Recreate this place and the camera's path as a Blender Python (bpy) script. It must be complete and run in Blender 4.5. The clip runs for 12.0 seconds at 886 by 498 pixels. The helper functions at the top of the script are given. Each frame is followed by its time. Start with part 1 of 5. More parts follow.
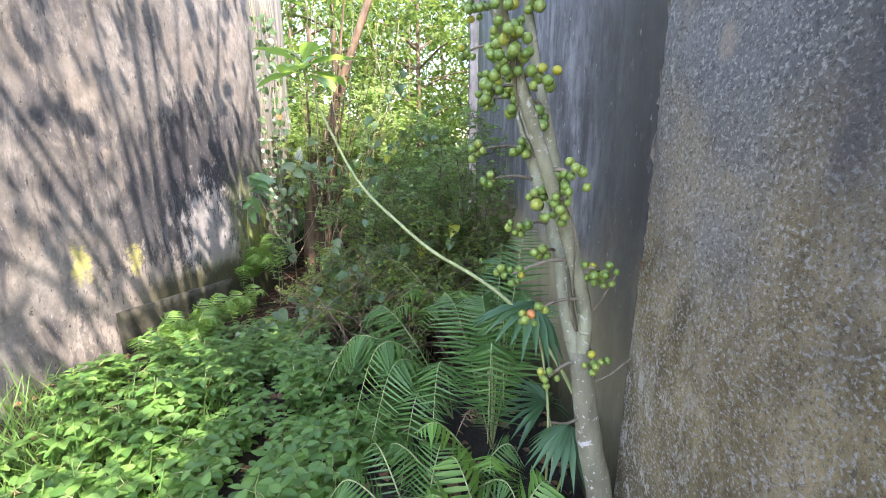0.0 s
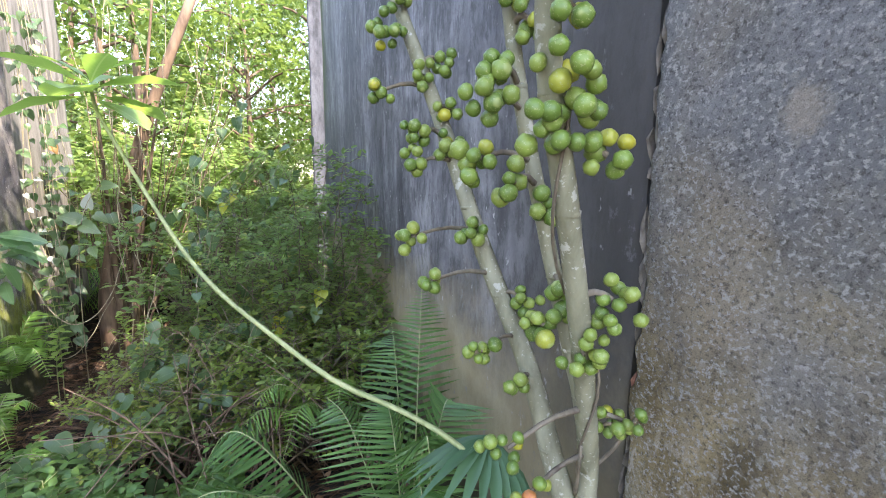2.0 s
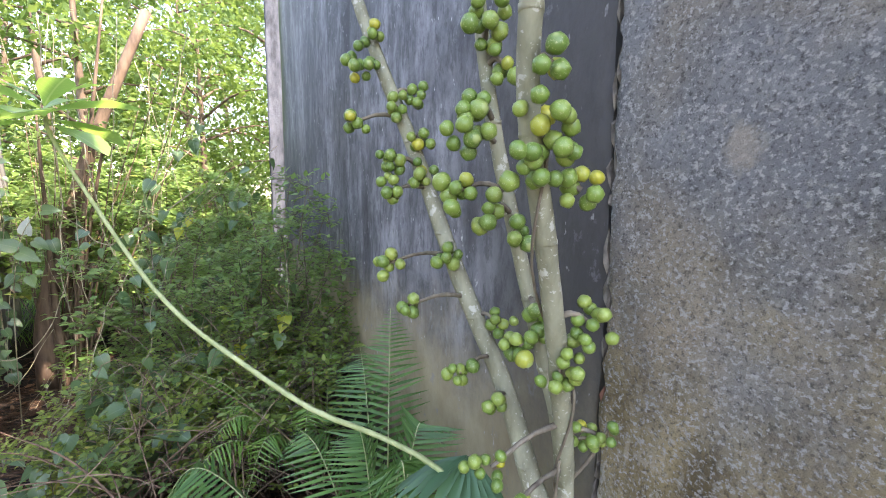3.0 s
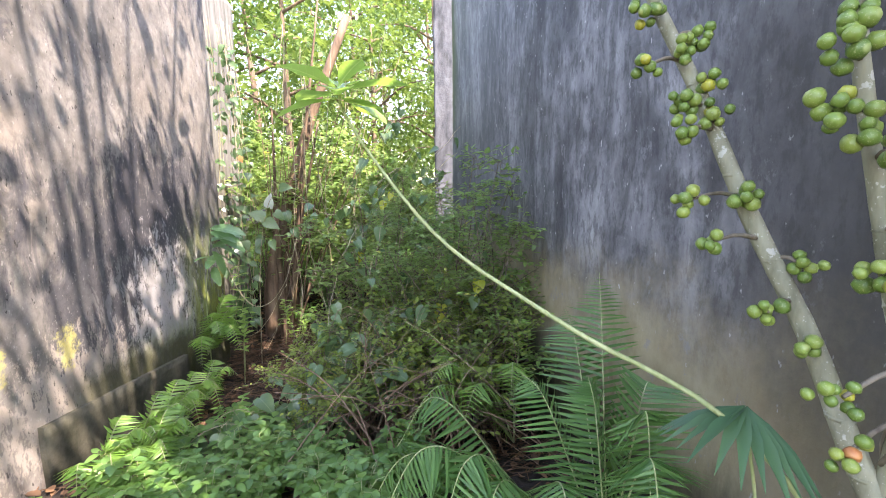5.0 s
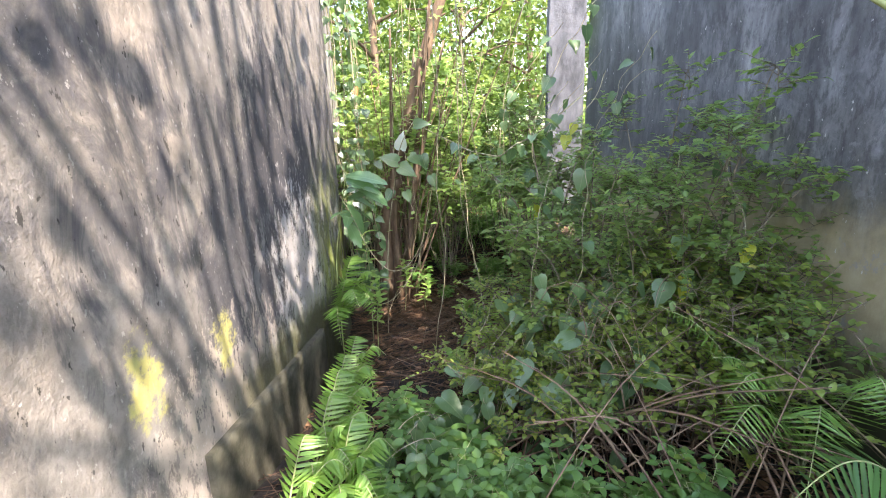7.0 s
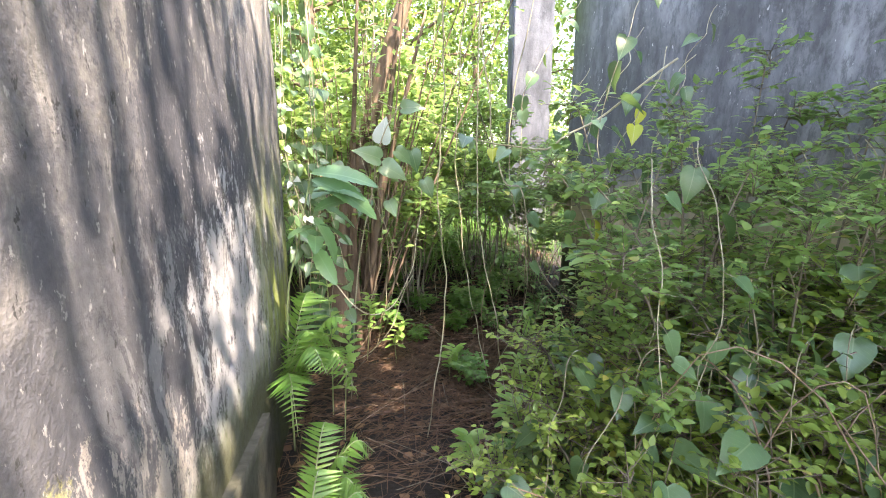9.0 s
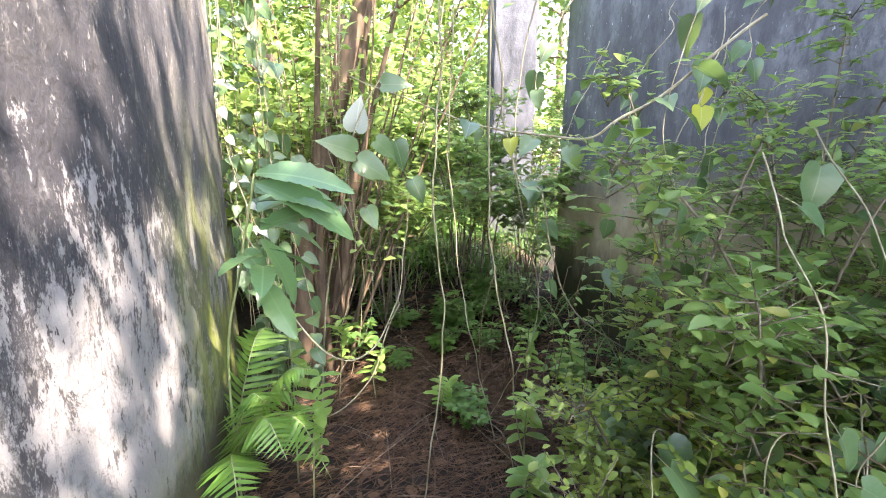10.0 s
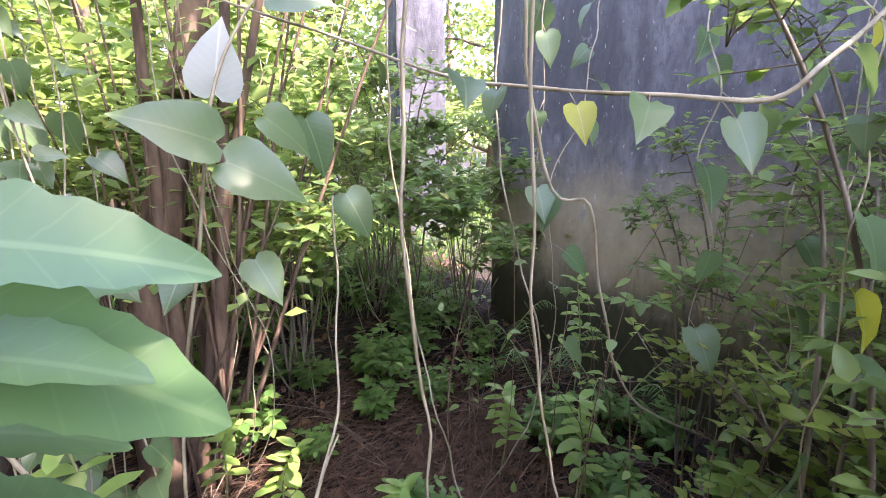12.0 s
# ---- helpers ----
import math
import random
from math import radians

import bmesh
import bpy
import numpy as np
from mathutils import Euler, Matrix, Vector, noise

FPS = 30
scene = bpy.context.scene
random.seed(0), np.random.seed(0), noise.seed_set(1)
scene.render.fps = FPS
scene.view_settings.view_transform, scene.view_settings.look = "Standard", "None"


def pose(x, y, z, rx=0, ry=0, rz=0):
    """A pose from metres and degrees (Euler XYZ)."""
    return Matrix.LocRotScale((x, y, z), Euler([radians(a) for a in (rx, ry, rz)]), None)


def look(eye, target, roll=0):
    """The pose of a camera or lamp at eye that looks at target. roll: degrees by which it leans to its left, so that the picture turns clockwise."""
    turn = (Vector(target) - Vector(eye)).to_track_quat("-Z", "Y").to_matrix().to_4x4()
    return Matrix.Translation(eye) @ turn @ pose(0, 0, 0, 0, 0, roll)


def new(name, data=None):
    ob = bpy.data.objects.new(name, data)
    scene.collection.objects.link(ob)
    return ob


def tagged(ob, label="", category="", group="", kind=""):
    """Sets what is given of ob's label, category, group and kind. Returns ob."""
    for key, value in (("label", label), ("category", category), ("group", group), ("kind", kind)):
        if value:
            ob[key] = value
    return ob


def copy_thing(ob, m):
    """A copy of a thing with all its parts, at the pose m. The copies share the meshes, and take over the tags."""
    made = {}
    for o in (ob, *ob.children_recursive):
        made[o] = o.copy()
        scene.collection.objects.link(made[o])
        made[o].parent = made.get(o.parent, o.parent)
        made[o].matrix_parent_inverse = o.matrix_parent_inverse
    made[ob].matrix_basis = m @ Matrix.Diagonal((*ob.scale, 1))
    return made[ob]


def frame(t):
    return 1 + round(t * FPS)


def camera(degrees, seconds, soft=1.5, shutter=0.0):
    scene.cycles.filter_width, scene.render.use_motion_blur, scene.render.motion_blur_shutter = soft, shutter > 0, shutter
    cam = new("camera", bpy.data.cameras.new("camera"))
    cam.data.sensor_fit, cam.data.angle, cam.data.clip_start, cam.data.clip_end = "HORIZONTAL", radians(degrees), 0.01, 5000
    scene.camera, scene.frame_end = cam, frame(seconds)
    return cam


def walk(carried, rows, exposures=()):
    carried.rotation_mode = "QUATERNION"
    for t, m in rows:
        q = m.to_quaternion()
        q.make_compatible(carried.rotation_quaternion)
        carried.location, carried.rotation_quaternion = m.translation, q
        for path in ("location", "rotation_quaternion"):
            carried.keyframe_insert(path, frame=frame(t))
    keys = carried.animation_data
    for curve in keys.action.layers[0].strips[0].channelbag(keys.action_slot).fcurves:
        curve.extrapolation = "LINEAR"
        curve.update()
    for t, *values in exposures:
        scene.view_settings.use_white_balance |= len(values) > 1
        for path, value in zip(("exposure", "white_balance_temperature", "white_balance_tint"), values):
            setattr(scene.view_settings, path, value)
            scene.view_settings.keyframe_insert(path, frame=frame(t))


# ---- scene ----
cam = camera(90.7, 12.0, soft=1.0)
PATH = [
    (0.0, (0.000, 0.000, 1.350), (0.000, 2.917, 0.650), 0.00),
    (0.5, (-0.035, 0.188, 1.323), (-0.020, 3.103, 0.612), -0.33),
    (1.0, (-0.055, 0.398, 1.359), (0.160, 3.312, 0.680), -0.22),
    (1.5, (-0.084, 0.479, 1.403), (0.514, 3.360, 0.818), 0.12),
    (2.0, (-0.143, 0.498, 1.445), (0.918, 3.263, 0.964), 0.60),
    (2.5, (-0.172, 0.486, 1.460), (1.156, 3.149, 1.077), 0.48),
    (4.5, (-0.367, 0.489, 1.434), (0.567, 3.327, 1.165), 0.39),
    (5.0, (-0.526, 0.501, 1.363), (-0.078, 3.437, 0.938), -0.48),
    (5.5, (-0.682, 0.644, 1.311), (-0.714, 3.591, 0.748), -2.05),
    (6.0, (-0.867, 0.924, 1.298), (-1.022, 3.849, 0.649), -2.61),
    (6.5, (-1.010, 1.092, 1.289), (-1.042, 4.005, 0.574), -2.25),
    (7.0, (-1.269, 1.309, 1.291), (-1.162, 4.209, 0.531), -2.11),
    (9.0, (-1.619, 2.196, 1.135), (-0.963, 5.056, 0.511), 0.17),
    (9.5, (-1.663, 2.406, 1.140), (-0.886, 5.230, 0.492), 0.27),
    (10.0, (-1.606, 2.721, 1.132), (-0.740, 5.515, 0.465), 0.14),
    (10.5, (-1.542, 2.953, 1.143), (-0.500, 5.682, 0.461), 0.08),
    (11.0, (-1.540, 3.163, 1.132), (-0.286, 5.795, 0.428), -0.01),
    (11.5, (-1.528, 3.409, 1.139), (-0.084, 5.937, 0.417), -0.28),
    (12.0, (-1.509, 3.538, 1.117), (0.023, 6.014, 0.396), -0.90),
]
EXPOSURES = [(0.0, 3.15, 7300, 19), (4.5, 3.25, 7600, 22), (7.0, 3.3, 7500, 18), (9.0, 3.75, 7750, 18), (10.5, 3.85, 7350, 24), (12.0, 3.8, 7100, 38)]
walk(cam, [(t, look(eye, target, roll)) for t, eye, target, roll in PATH], EXPOSURES)

# ---- world, sun, exposure ----
SUN = Vector((0.46, -0.50, 1.0)).normalized()
world = bpy.data.worlds.new("sky")
scene.world = world
world.use_nodes = True
wn = world.node_tree
sky = wn.nodes.new("ShaderNodeTexSky")
sky.sky_type, sky.sun_disc = "NISHITA", False
sky.sun_elevation = math.asin(SUN.z)
sky.sun_rotation = math.atan2(SUN.x, SUN.y)
wn.links.new(sky.outputs[0], wn.nodes["Background"].inputs[0])
wn.nodes["Background"].inputs[1].default_value = 0.15
sun = new("sun", bpy.data.lights.new("sun", "SUN"))
sun.data.energy, sun.data.angle, sun.data.color = 2.1, radians(0.53), (1.0, 0.95, 0.87)
sun.matrix_world = look(SUN * 30, (0, 0, 0))


# ---- mesh tools ----
class Build:
    """Collects vertices and faces of one mesh."""

    def __init__(self):
        self.v, self.f, self.n = [], [], 0

    def add(self, verts, faces, m=None):
        a = np.asarray(verts, float)
        if m is not None:
            mm = np.array(m)
            a = a @ mm[:3, :3].T + mm[:3, 3]
        self.v.append(a)
        k = self.n
        self.f.extend([tuple(i + k for i in q) for q in faces])
        self.n += len(a)

    def tube(self, pts, r0, r1=None, sides=6, wobble=0.0):
        """A tapered round stem along the points."""
        pts = [Vector(p) for p in pts]
        r1 = r0 if r1 is None else r1
        ring, last = [], None
        for i, p in enumerate(pts):
            d = (pts[min(i + 1, len(pts) - 1)] - pts[max(i - 1, 0)]).normalized()
            side = d.orthogonal().normalized() if last is None else (last - d * last.dot(d)).normalized()
            last = side
            up = d.cross(side)
            r = r0 + (r1 - r0) * i / max(1, len(pts) - 1)
            if wobble:
                r *= 1 + wobble * noise.noise(p * 23)
            for k in range(sides):
                a = 2 * math.pi * k / sides
                ring.append(p + (side * math.cos(a) + up * math.sin(a)) * r)
        faces = []
        for i in range(len(pts) - 1):
            for k in range(sides):
                a, b = i * sides + k, i * sides + (k + 1) % sides
                faces.append((a, b, b + sides, a + sides))
        faces.append(tuple(reversed(range(sides))))
        faces.append(tuple(range((len(pts) - 1) * sides, len(pts) * sides)))
        self.add([tuple(q) for q in ring], faces)

    def mesh(self, name, material, smooth=True):
        me = bpy.data.meshes.new(name)
        v = np.concatenate(self.v) if self.v else np.zeros((0, 3))
        me.from_pydata(v.tolist(), [], self.f)
        me.materials.append(material)
        if smooth:
            me.polygons.foreach_set("use_smooth", [True] * len(me.polygons))
        return me


def part(name, built, material, parent, label="", smooth=True):
    """One mesh under a thing or under a part, in the thing's own space."""
    ob = new(name, built.mesh(name, material, smooth) if isinstance(built, Build) else built)
    ob.parent = parent
    return tagged(ob, label)


def thing(name, label, category, place=(0, 0, 0), group=""):
    ob = new(name)
    ob.empty_display_size = 0.05
    ob.location = place
    return tagged(ob, label, category, group)


def rnd(a, b):
    return random.uniform(a, b)


def curve_pts(ctrl, n):
    """n + 1 points of a smooth curve through the control points (Catmull-Rom)."""
    c = [Vector(p) for p in ctrl]
    c = [c[0] * 2 - c[1]] + c + [c[-1] * 2 - c[-2]]
    out = []
    for i in range(n + 1):
        s = i / n * (len(c) - 3)
        k = min(int(s), len(c) - 4)
        u = s - k
        p0, p1, p2, p3 = c[k:k + 4]
        out.append(0.5 * (2 * p1 + (p2 - p0) * u + (2 * p0 - 5 * p1 + 4 * p2 - p3) * u * u + (3 * p1 - p0 - 3 * p2 + p3) * u ** 3))
    return out


def aim(p, d, up=(0, 0, 1), roll=0.0, s=1.0):
    """Matrix that lays a leaf (length along +y, face to +z) at p along d."""
    y = Vector(d).normalized()
    x = y.cross(Vector(up))
    if x.length < 1e-4:
        x = y.orthogonal()
    x.normalize()
    z = x.cross(y)
    m = Matrix((x, y, z)).transposed().to_4x4()
    return Matrix.Translation(p) @ m @ Matrix.Rotation(roll, 4, "Y") @ Matrix.Scale(s, 4)


def leaf_shape(width, rows, profile, fold=0.25, droop=0.2, notch=0.0, wave=0.0):
    """A leaf one unit long: two half blades folded along the midrib."""
    v, f = [], []
    for i in range(rows + 1):
        y = i / rows
        w = profile(y) * width
        ys = y - notch * (1 - y) ** 2
        zz = -droop * y * y
        ww = wave * math.sin(i * 2.1)
        v += [(-w, ys, fold * w + zz + ww * w), (0, y, zz), (w, ys, fold * w + zz - ww * w)]
    for i in range(rows):
        a = i * 3
        f += [(a, a + 1, a + 4, a + 3), (a + 1, a + 2, a + 5, a + 4)]
    return v, f


def p_ovate(y):
    return max(0.0, math.sin(math.pi * min(1, y ** 0.75))) ** 0.8 + (0.02 if y in (0, 1) else 0)


def p_lance(y):
    return max(0.02, (1 - y) ** 0.8 * min(1.0, 0.55 + 4 * y))


def p_ellipse(y):
    return max(0.02, math.sin(math.pi * y) ** 0.6)


OVATE = leaf_shape(0.30, 4, p_ovate)
OVATE_LOW = leaf_shape(0.33, 2, p_ovate, 0.2, 0.15)
HEART_SIDE = ((0.0, 0.0), (0.11, -0.075), (0.25, -0.06), (0.355, 0.06), (0.39, 0.24), (0.335, 0.47), (0.20, 0.71), (0.075, 0.89), (0.0, 1.02))
HEART_RIB = (0.0, 0.02, 0.06, 0.15, 0.31, 0.52, 0.74, 0.90, 1.0)


def heart_shape():
    """A heart-shaped leaf with round lobes, a pointed tip and a slight fold."""
    v, f = [], []
    for i, ((x, y), m) in enumerate(zip(HEART_SIDE, HEART_RIB)):
        lift = 0.30 * x + 0.03 * math.sin(i * 2.3)
        v += [(-x, y, lift - 0.26 * y * y), (0, m, -0.26 * m * m), (x, y, lift * 0.8 - 0.26 * y * y)]
    for i in range(len(HEART_RIB) - 1):
        a = i * 3
        f += [(a, a + 1, a + 4, a + 3), (a + 1, a + 2, a + 5, a + 4)]
    return v, f


HEART = heart_shape()
PINNA = leaf_shape(0.050, 3, p_lance, 0.3, 0.12)
PINNA_WIDE = leaf_shape(0.10, 3, p_lance, 0.3, 0.08)
ELLIPSE = leaf_shape(0.21, 6, p_ellipse, 0.22, 0.18, 0, 0.10)
BIG = leaf_shape(0.19, 28, lambda y: p_ellipse(y) * (1 + 0.05 * math.sin(y * 27) + 0.03 * math.sin(y * 49)), 0.32, 0.34, 0, 0.05)
OBOVATE = leaf_shape(0.25, 7, lambda y: max(0.04, math.sin(math.pi * y ** 1.5) ** 0.8), 0.18, 0.22, 0, 0.06)
BLADE = leaf_shape(0.018, 5, p_lance, 0.4, 0.55)
CLUMP_LEAF = leaf_shape(0.30, 2, p_ovate, 0.2, 0.25)


# ---- materials ----
def nodes_of(name):
    mat = bpy.data.materials.new(name)
    mat.use_nodes = True
    t = mat.node_tree
    return mat, t, t.nodes["Principled BSDF"]


class Net:
    """Short hand for node trees."""

    def __init__(self, t):
        self.t = t
        self.co = None

    def n(self, kind, **inputs):
        q = self.t.nodes.new(kind)
        for k, v in inputs.items():
            self.put(q, k, v)
        return q

    def put(self, q, key, v):
        s = q.inputs[int(key[1:])] if key[0] == "i" and key[1:].isdigit() else q.inputs[key]
        if isinstance(v, bpy.types.NodeSocket):
            self.t.links.new(v, s)
        else:
            s.default_value = v

    def where(self, scale=(1, 1, 1), rot=(0, 0, 0), space="Object"):
        if self.co is None:
            self.co = self.t.nodes.new("ShaderNodeTexCoord")
        m = self.n("ShaderNodeMapping", Vector=self.co.outputs[space])
        m.inputs["Scale"].default_value = scale
        m.inputs["Rotation"].default_value = rot
        return m.outputs[0]

    def noise(self, scale, detail=4.0, rough=0.55, vec=None, warp=0.0):
        q = self.n("ShaderNodeTexNoise", Vector=vec if vec is not None else self.where())
        q.inputs["Scale"].default_value, q.inputs["Detail"].default_value = scale, detail
        q.inputs["Roughness"].default_value, q.inputs["Distortion"].default_value = rough, warp
        return q.outputs[0]

    def ramp(self, fac, stops):
        q = self.t.nodes.new("ShaderNodeValToRGB")
        self.t.links.new(fac, q.inputs[0])
        e = q.color_ramp.elements
        while len(e) < len(stops):
            e.new(0.5)
        for s, (pos, c) in zip(e, stops):
            s.position = pos
            s.color = (*c, 1) if not isinstance(c, (int, float)) else (c, c, c, 1)
        return q.outputs[0]

    def mix(self, fac, a, b, mode="MIX"):
        q = self.t.nodes.new("ShaderNodeMix")
        q.data_type, q.blend_type = "RGBA", mode
        for s, v in ((q.inputs[0], fac), (q.inputs[6], a), (q.inputs[7], b)):
            if isinstance(v, bpy.types.NodeSocket):
                self.t.links.new(v, s)
            else:
                s.default_value = v if isinstance(v, (int, float)) else (*v, 1)
        return q.outputs[2]

    def math(self, op, a, b=0.0, clamp=False):
        q = self.t.nodes.new("ShaderNodeMath")
        q.operation, q.use_clamp = op, clamp
        for s, v in zip(q.inputs, (a, b)):
            if isinstance(v, bpy.types.NodeSocket):
                self.t.links.new(v, s)
            else:
                s.default_value = v
        return q.outputs[0]

    def axis(self, k):
        s = self.n("ShaderNodeSeparateXYZ", Vector=self.where())
        return s.outputs[k]

    def band(self, x, lo, hi):
        """0 below lo, 1 above hi."""
        q = self.t.nodes.new("ShaderNodeMapRange")
        q.interpolation_type = "SMOOTHSTEP"
        self.t.links.new(x, q.inputs[0])
        q.inputs[1].default_value, q.inputs[2].default_value = lo, hi
        return q.outputs[0]

    def bump(self, height, strength, dist, after=None):
        q = self.n("ShaderNodeBump", Strength=strength, Distance=dist, Height=height)
        if after is not None:
            self.t.links.new(after, q.inputs["Normal"])
        return q.outputs[0]


def leaf_material(name, dark, light, trans, rough=0.37, glow=0.36, vein=None, spots=None):
    """Leaf blade that lets light through; each leaf differs a little."""
    mat, t, b = nodes_of(name)
    net = Net(t)
    geo = t.nodes.new("ShaderNodeNewGeometry")
    info = t.nodes.new("ShaderNodeObjectInfo")
    r = net.math("FRACT", net.math("ADD", geo.outputs["Random Per Island"], info.outputs["Random"]))
    big = net.noise(9.0, 2.0)
    col = net.mix(net.math("ADD", net.math("MULTIPLY", r, 0.75), net.math("MULTIPLY", big, 0.25)), dark, light)
    if spots:
        col = net.mix(net.ramp(r, [(0.972, 0.0), (0.982, 1.0)]), col, spots)
    if vein:
        x = net.math("ABSOLUTE", net.axis(0))
        rib = net.math("SUBTRACT", 1.0, net.band(x, 0.006, 0.02))
        y = net.axis(1)
        side = net.math("FRACT", net.math("MULTIPLY", net.math("SUBTRACT", y, net.math("MULTIPLY", x, 0.7)), 9.0))
        lines = net.math("MULTIPLY", net.math("SUBTRACT", 1.0, net.band(side, 0.03, 0.12)), 0.35)
        col = net.mix(net.math("MAXIMUM", rib, lines), col, vein)
    t.links.new(col, b.inputs["Base Color"])
    b.inputs["Roughness"].default_value = rough
    b.inputs["Specular IOR Level"].default_value = 0.55
    tr = t.nodes.new("ShaderNodeBsdfTranslucent")
    t.links.new(net.mix(0.5, col, trans, "MIX"), tr.inputs["Color"])
    mx = t.nodes.new("ShaderNodeMixShader")
    mx.inputs[0].default_value = glow
    t.links.new(b.outputs[0], mx.inputs[1])
    t.links.new(tr.outputs[0], mx.inputs[2])
    t.links.new(mx.outputs[0], t.nodes["Material Output"].inputs[0])
    return mat


def bark_material(name, dark, light, patch=None, scale=1.0, rough=0.8):
    mat, t, b = nodes_of(name)
    net = Net(t)
    long = net.noise(30 * scale, 5, 0.6, net.where((1, 1, 0.25)))
    col = net.mix(net.ramp(long, [(0.3, 0.0), (0.7, 1.0)]), dark, light)
    if patch:
        col = net.mix(net.ramp(net.noise(38 * scale, 4, 0.6), [(0.62, 0.0), (0.66, 0.8)]), col, patch)
        col = net.mix(net.ramp(net.noise(160 * scale, 2, 0.5), [(0.66, 0.0), (0.70, 0.7)]), col, patch)
    t.links.new(col, b.inputs["Base Color"])
    b.inputs["Roughness"].default_value = rough
    t.links.new(net.bump(net.noise(70 * scale, 4, 0.6, net.where((1, 1, 0.4))), 0.5, 0.004), b.inputs["Normal"])
    return mat


def wall_left_material():
    """Old lime-washed plaster: dirty grey with black algae runs, flaked patches and two yellow daubs."""
    mat, t, b = nodes_of("weathered_plaster")
    net = Net(t)
    y, z = net.axis(1), net.axis(2)
    base = net.mix(net.ramp(net.noise(2.6, 7, 0.7), [(0.32, 0.0), (0.66, 1.0)]), (0.11, 0.104, 0.10), (0.30, 0.283, 0.27))
    base = net.mix(net.ramp(net.noise(1.4, 4, 0.6), [(0.48, 0.0), (0.66, 0.5)]), base, (0.28, 0.235, 0.195))
    base = net.mix(net.ramp(net.noise(15, 6, 0.72, net.where((1, 1, 0.7))), [(0.40, 0.55), (0.56, 0.0)]), base, (0.10, 0.095, 0.09))
    runs = net.noise(6.0, 9, 0.72, net.where((1, 1.2, 0.5)), 0.7)
    cloud = net.noise(1.5, 5, 0.65)
    # algae zone low down, thickened so its colour also carries the shade there
    low = net.math("MULTIPLY", net.band(y, 2.3, 3.2), net.math("SUBTRACT", 1.0, net.band(z, 1.0, 1.8)))
    amount = net.math("ADD", net.math("MULTIPLY", low, 0.25), net.math("ADD", runs, net.math("MULTIPLY", net.math("SUBTRACT", cloud, 0.5), 0.7)))
    dark = net.ramp(amount, [(0.52, 0.0), (0.575, 0.55), (0.68, 0.95)])
    col = net.mix(dark, base, net.mix(net.noise(40, 4), (0.028, 0.029, 0.036), (0.10, 0.10, 0.115)))
    # flakes where the wash has come off to pale plaster
    flake = net.ramp(net.noise(4.6, 9, 0.76, net.where((1, 1.6, 0.8)), 0.6), [(0.495, 0.0), (0.515, 1.0)])
    flake = net.math("MULTIPLY", flake, net.math("MULTIPLY", net.math("SUBTRACT", 1.0, net.band(z, 0.72, 1.18)), net.band(y, 2.7, 3.5)))
    col = net.mix(net.math("MULTIPLY", flake, 0.85), col, net.mix(net.noise(9, 3), (0.26, 0.255, 0.26), (0.38, 0.375, 0.37)))
    # one broad pale patch with ragged edges, and the black algae above it
    for cy, cz, ry, rz, tone, amount in ((3.62, 1.15, 0.55, 0.55, (0.035, 0.036, 0.046), 0.8), (3.68, 0.38, 0.42, 0.66, (0.36, 0.355, 0.365), 0.9), (2.75, 0.35, 0.5, 0.3, (0.42, 0.37, 0.33), 0.6)):
        dy = net.math("DIVIDE", net.math("SUBTRACT", y, cy), ry)
        dz = net.math("DIVIDE", net.math("SUBTRACT", z, cz), rz)
        d = net.math("ADD", net.math("MULTIPLY", dy, dy), net.math("MULTIPLY", dz, dz))
        d = net.math("ADD", d, net.math("MULTIPLY", net.math("SUBTRACT", net.noise(13, 9, 0.82, net.where((1, 1.5, 0.7))), 0.5), 9.0))
        col = net.mix(net.math("MULTIPLY", net.math("SUBTRACT", 1.0, net.band(d, 0.55, 1.0)), amount), col, tone)
    # small pits and chips
    col = net.mix(net.ramp(net.noise(55, 4, 0.65, net.where((1, 1, 0.6))), [(0.63, 0.0), (0.67, 0.4)]), col, (0.46, 0.45, 0.44))
    col = net.mix(net.ramp(net.noise(38, 4, 0.65, net.where((1, 1, 0.5))), [(0.645, 0.0), (0.67, 0.85)]), col, (0.025, 0.025, 0.025))
    # yellow lichen daubs
    for cy, cz, h in ((2.33, 0.70, 0.14), (2.73, 0.62, 0.13)):
        dy = net.math("DIVIDE", net.math("SUBTRACT", y, cy), 0.085)
        dz = net.math("DIVIDE", net.math("SUBTRACT", z, cz), h)
        d = net.math("ADD", net.math("MULTIPLY", dy, dy), net.math("MULTIPLY", dz, dz))
        d = net.math("ADD", d, net.math("MULTIPLY", net.math("SUBTRACT", net.noise(16, 7, 0.75), 0.5), 5.0))
        col = net.mix(net.math("MULTIPLY", net.math("SUBTRACT", 1.0, net.band(d, 0.0, 0.9)), 0.75), col, (0.44, 0.42, 0.13))
    # moss along the far corner and the foot
    moss = net.math("MULTIPLY", net.band(y, 3.85, 4.25), net.math("SUBTRACT", 1.0, net.band(z, 0.55, 1.40)))
    foot = net.math("SUBTRACT", 1.0, net.band(z, 0.15, 0.52))
    moss = net.math("MAXIMUM", moss, net.math("MULTIPLY", foot, net.band(y, 2.5, 3.2)))
    moss = net.math("MULTIPLY", moss, net.ramp(net.noise(7, 7, 0.7, net.where((1, 1, 0.4))), [(0.42, 0.1), (0.56, 1.0)]))
    col = net.mix(net.math("MULTIPLY", moss, 0.85), col, net.mix(net.noise(18, 4), (0.085, 0.105, 0.014), (0.30, 0.36, 0.055)))
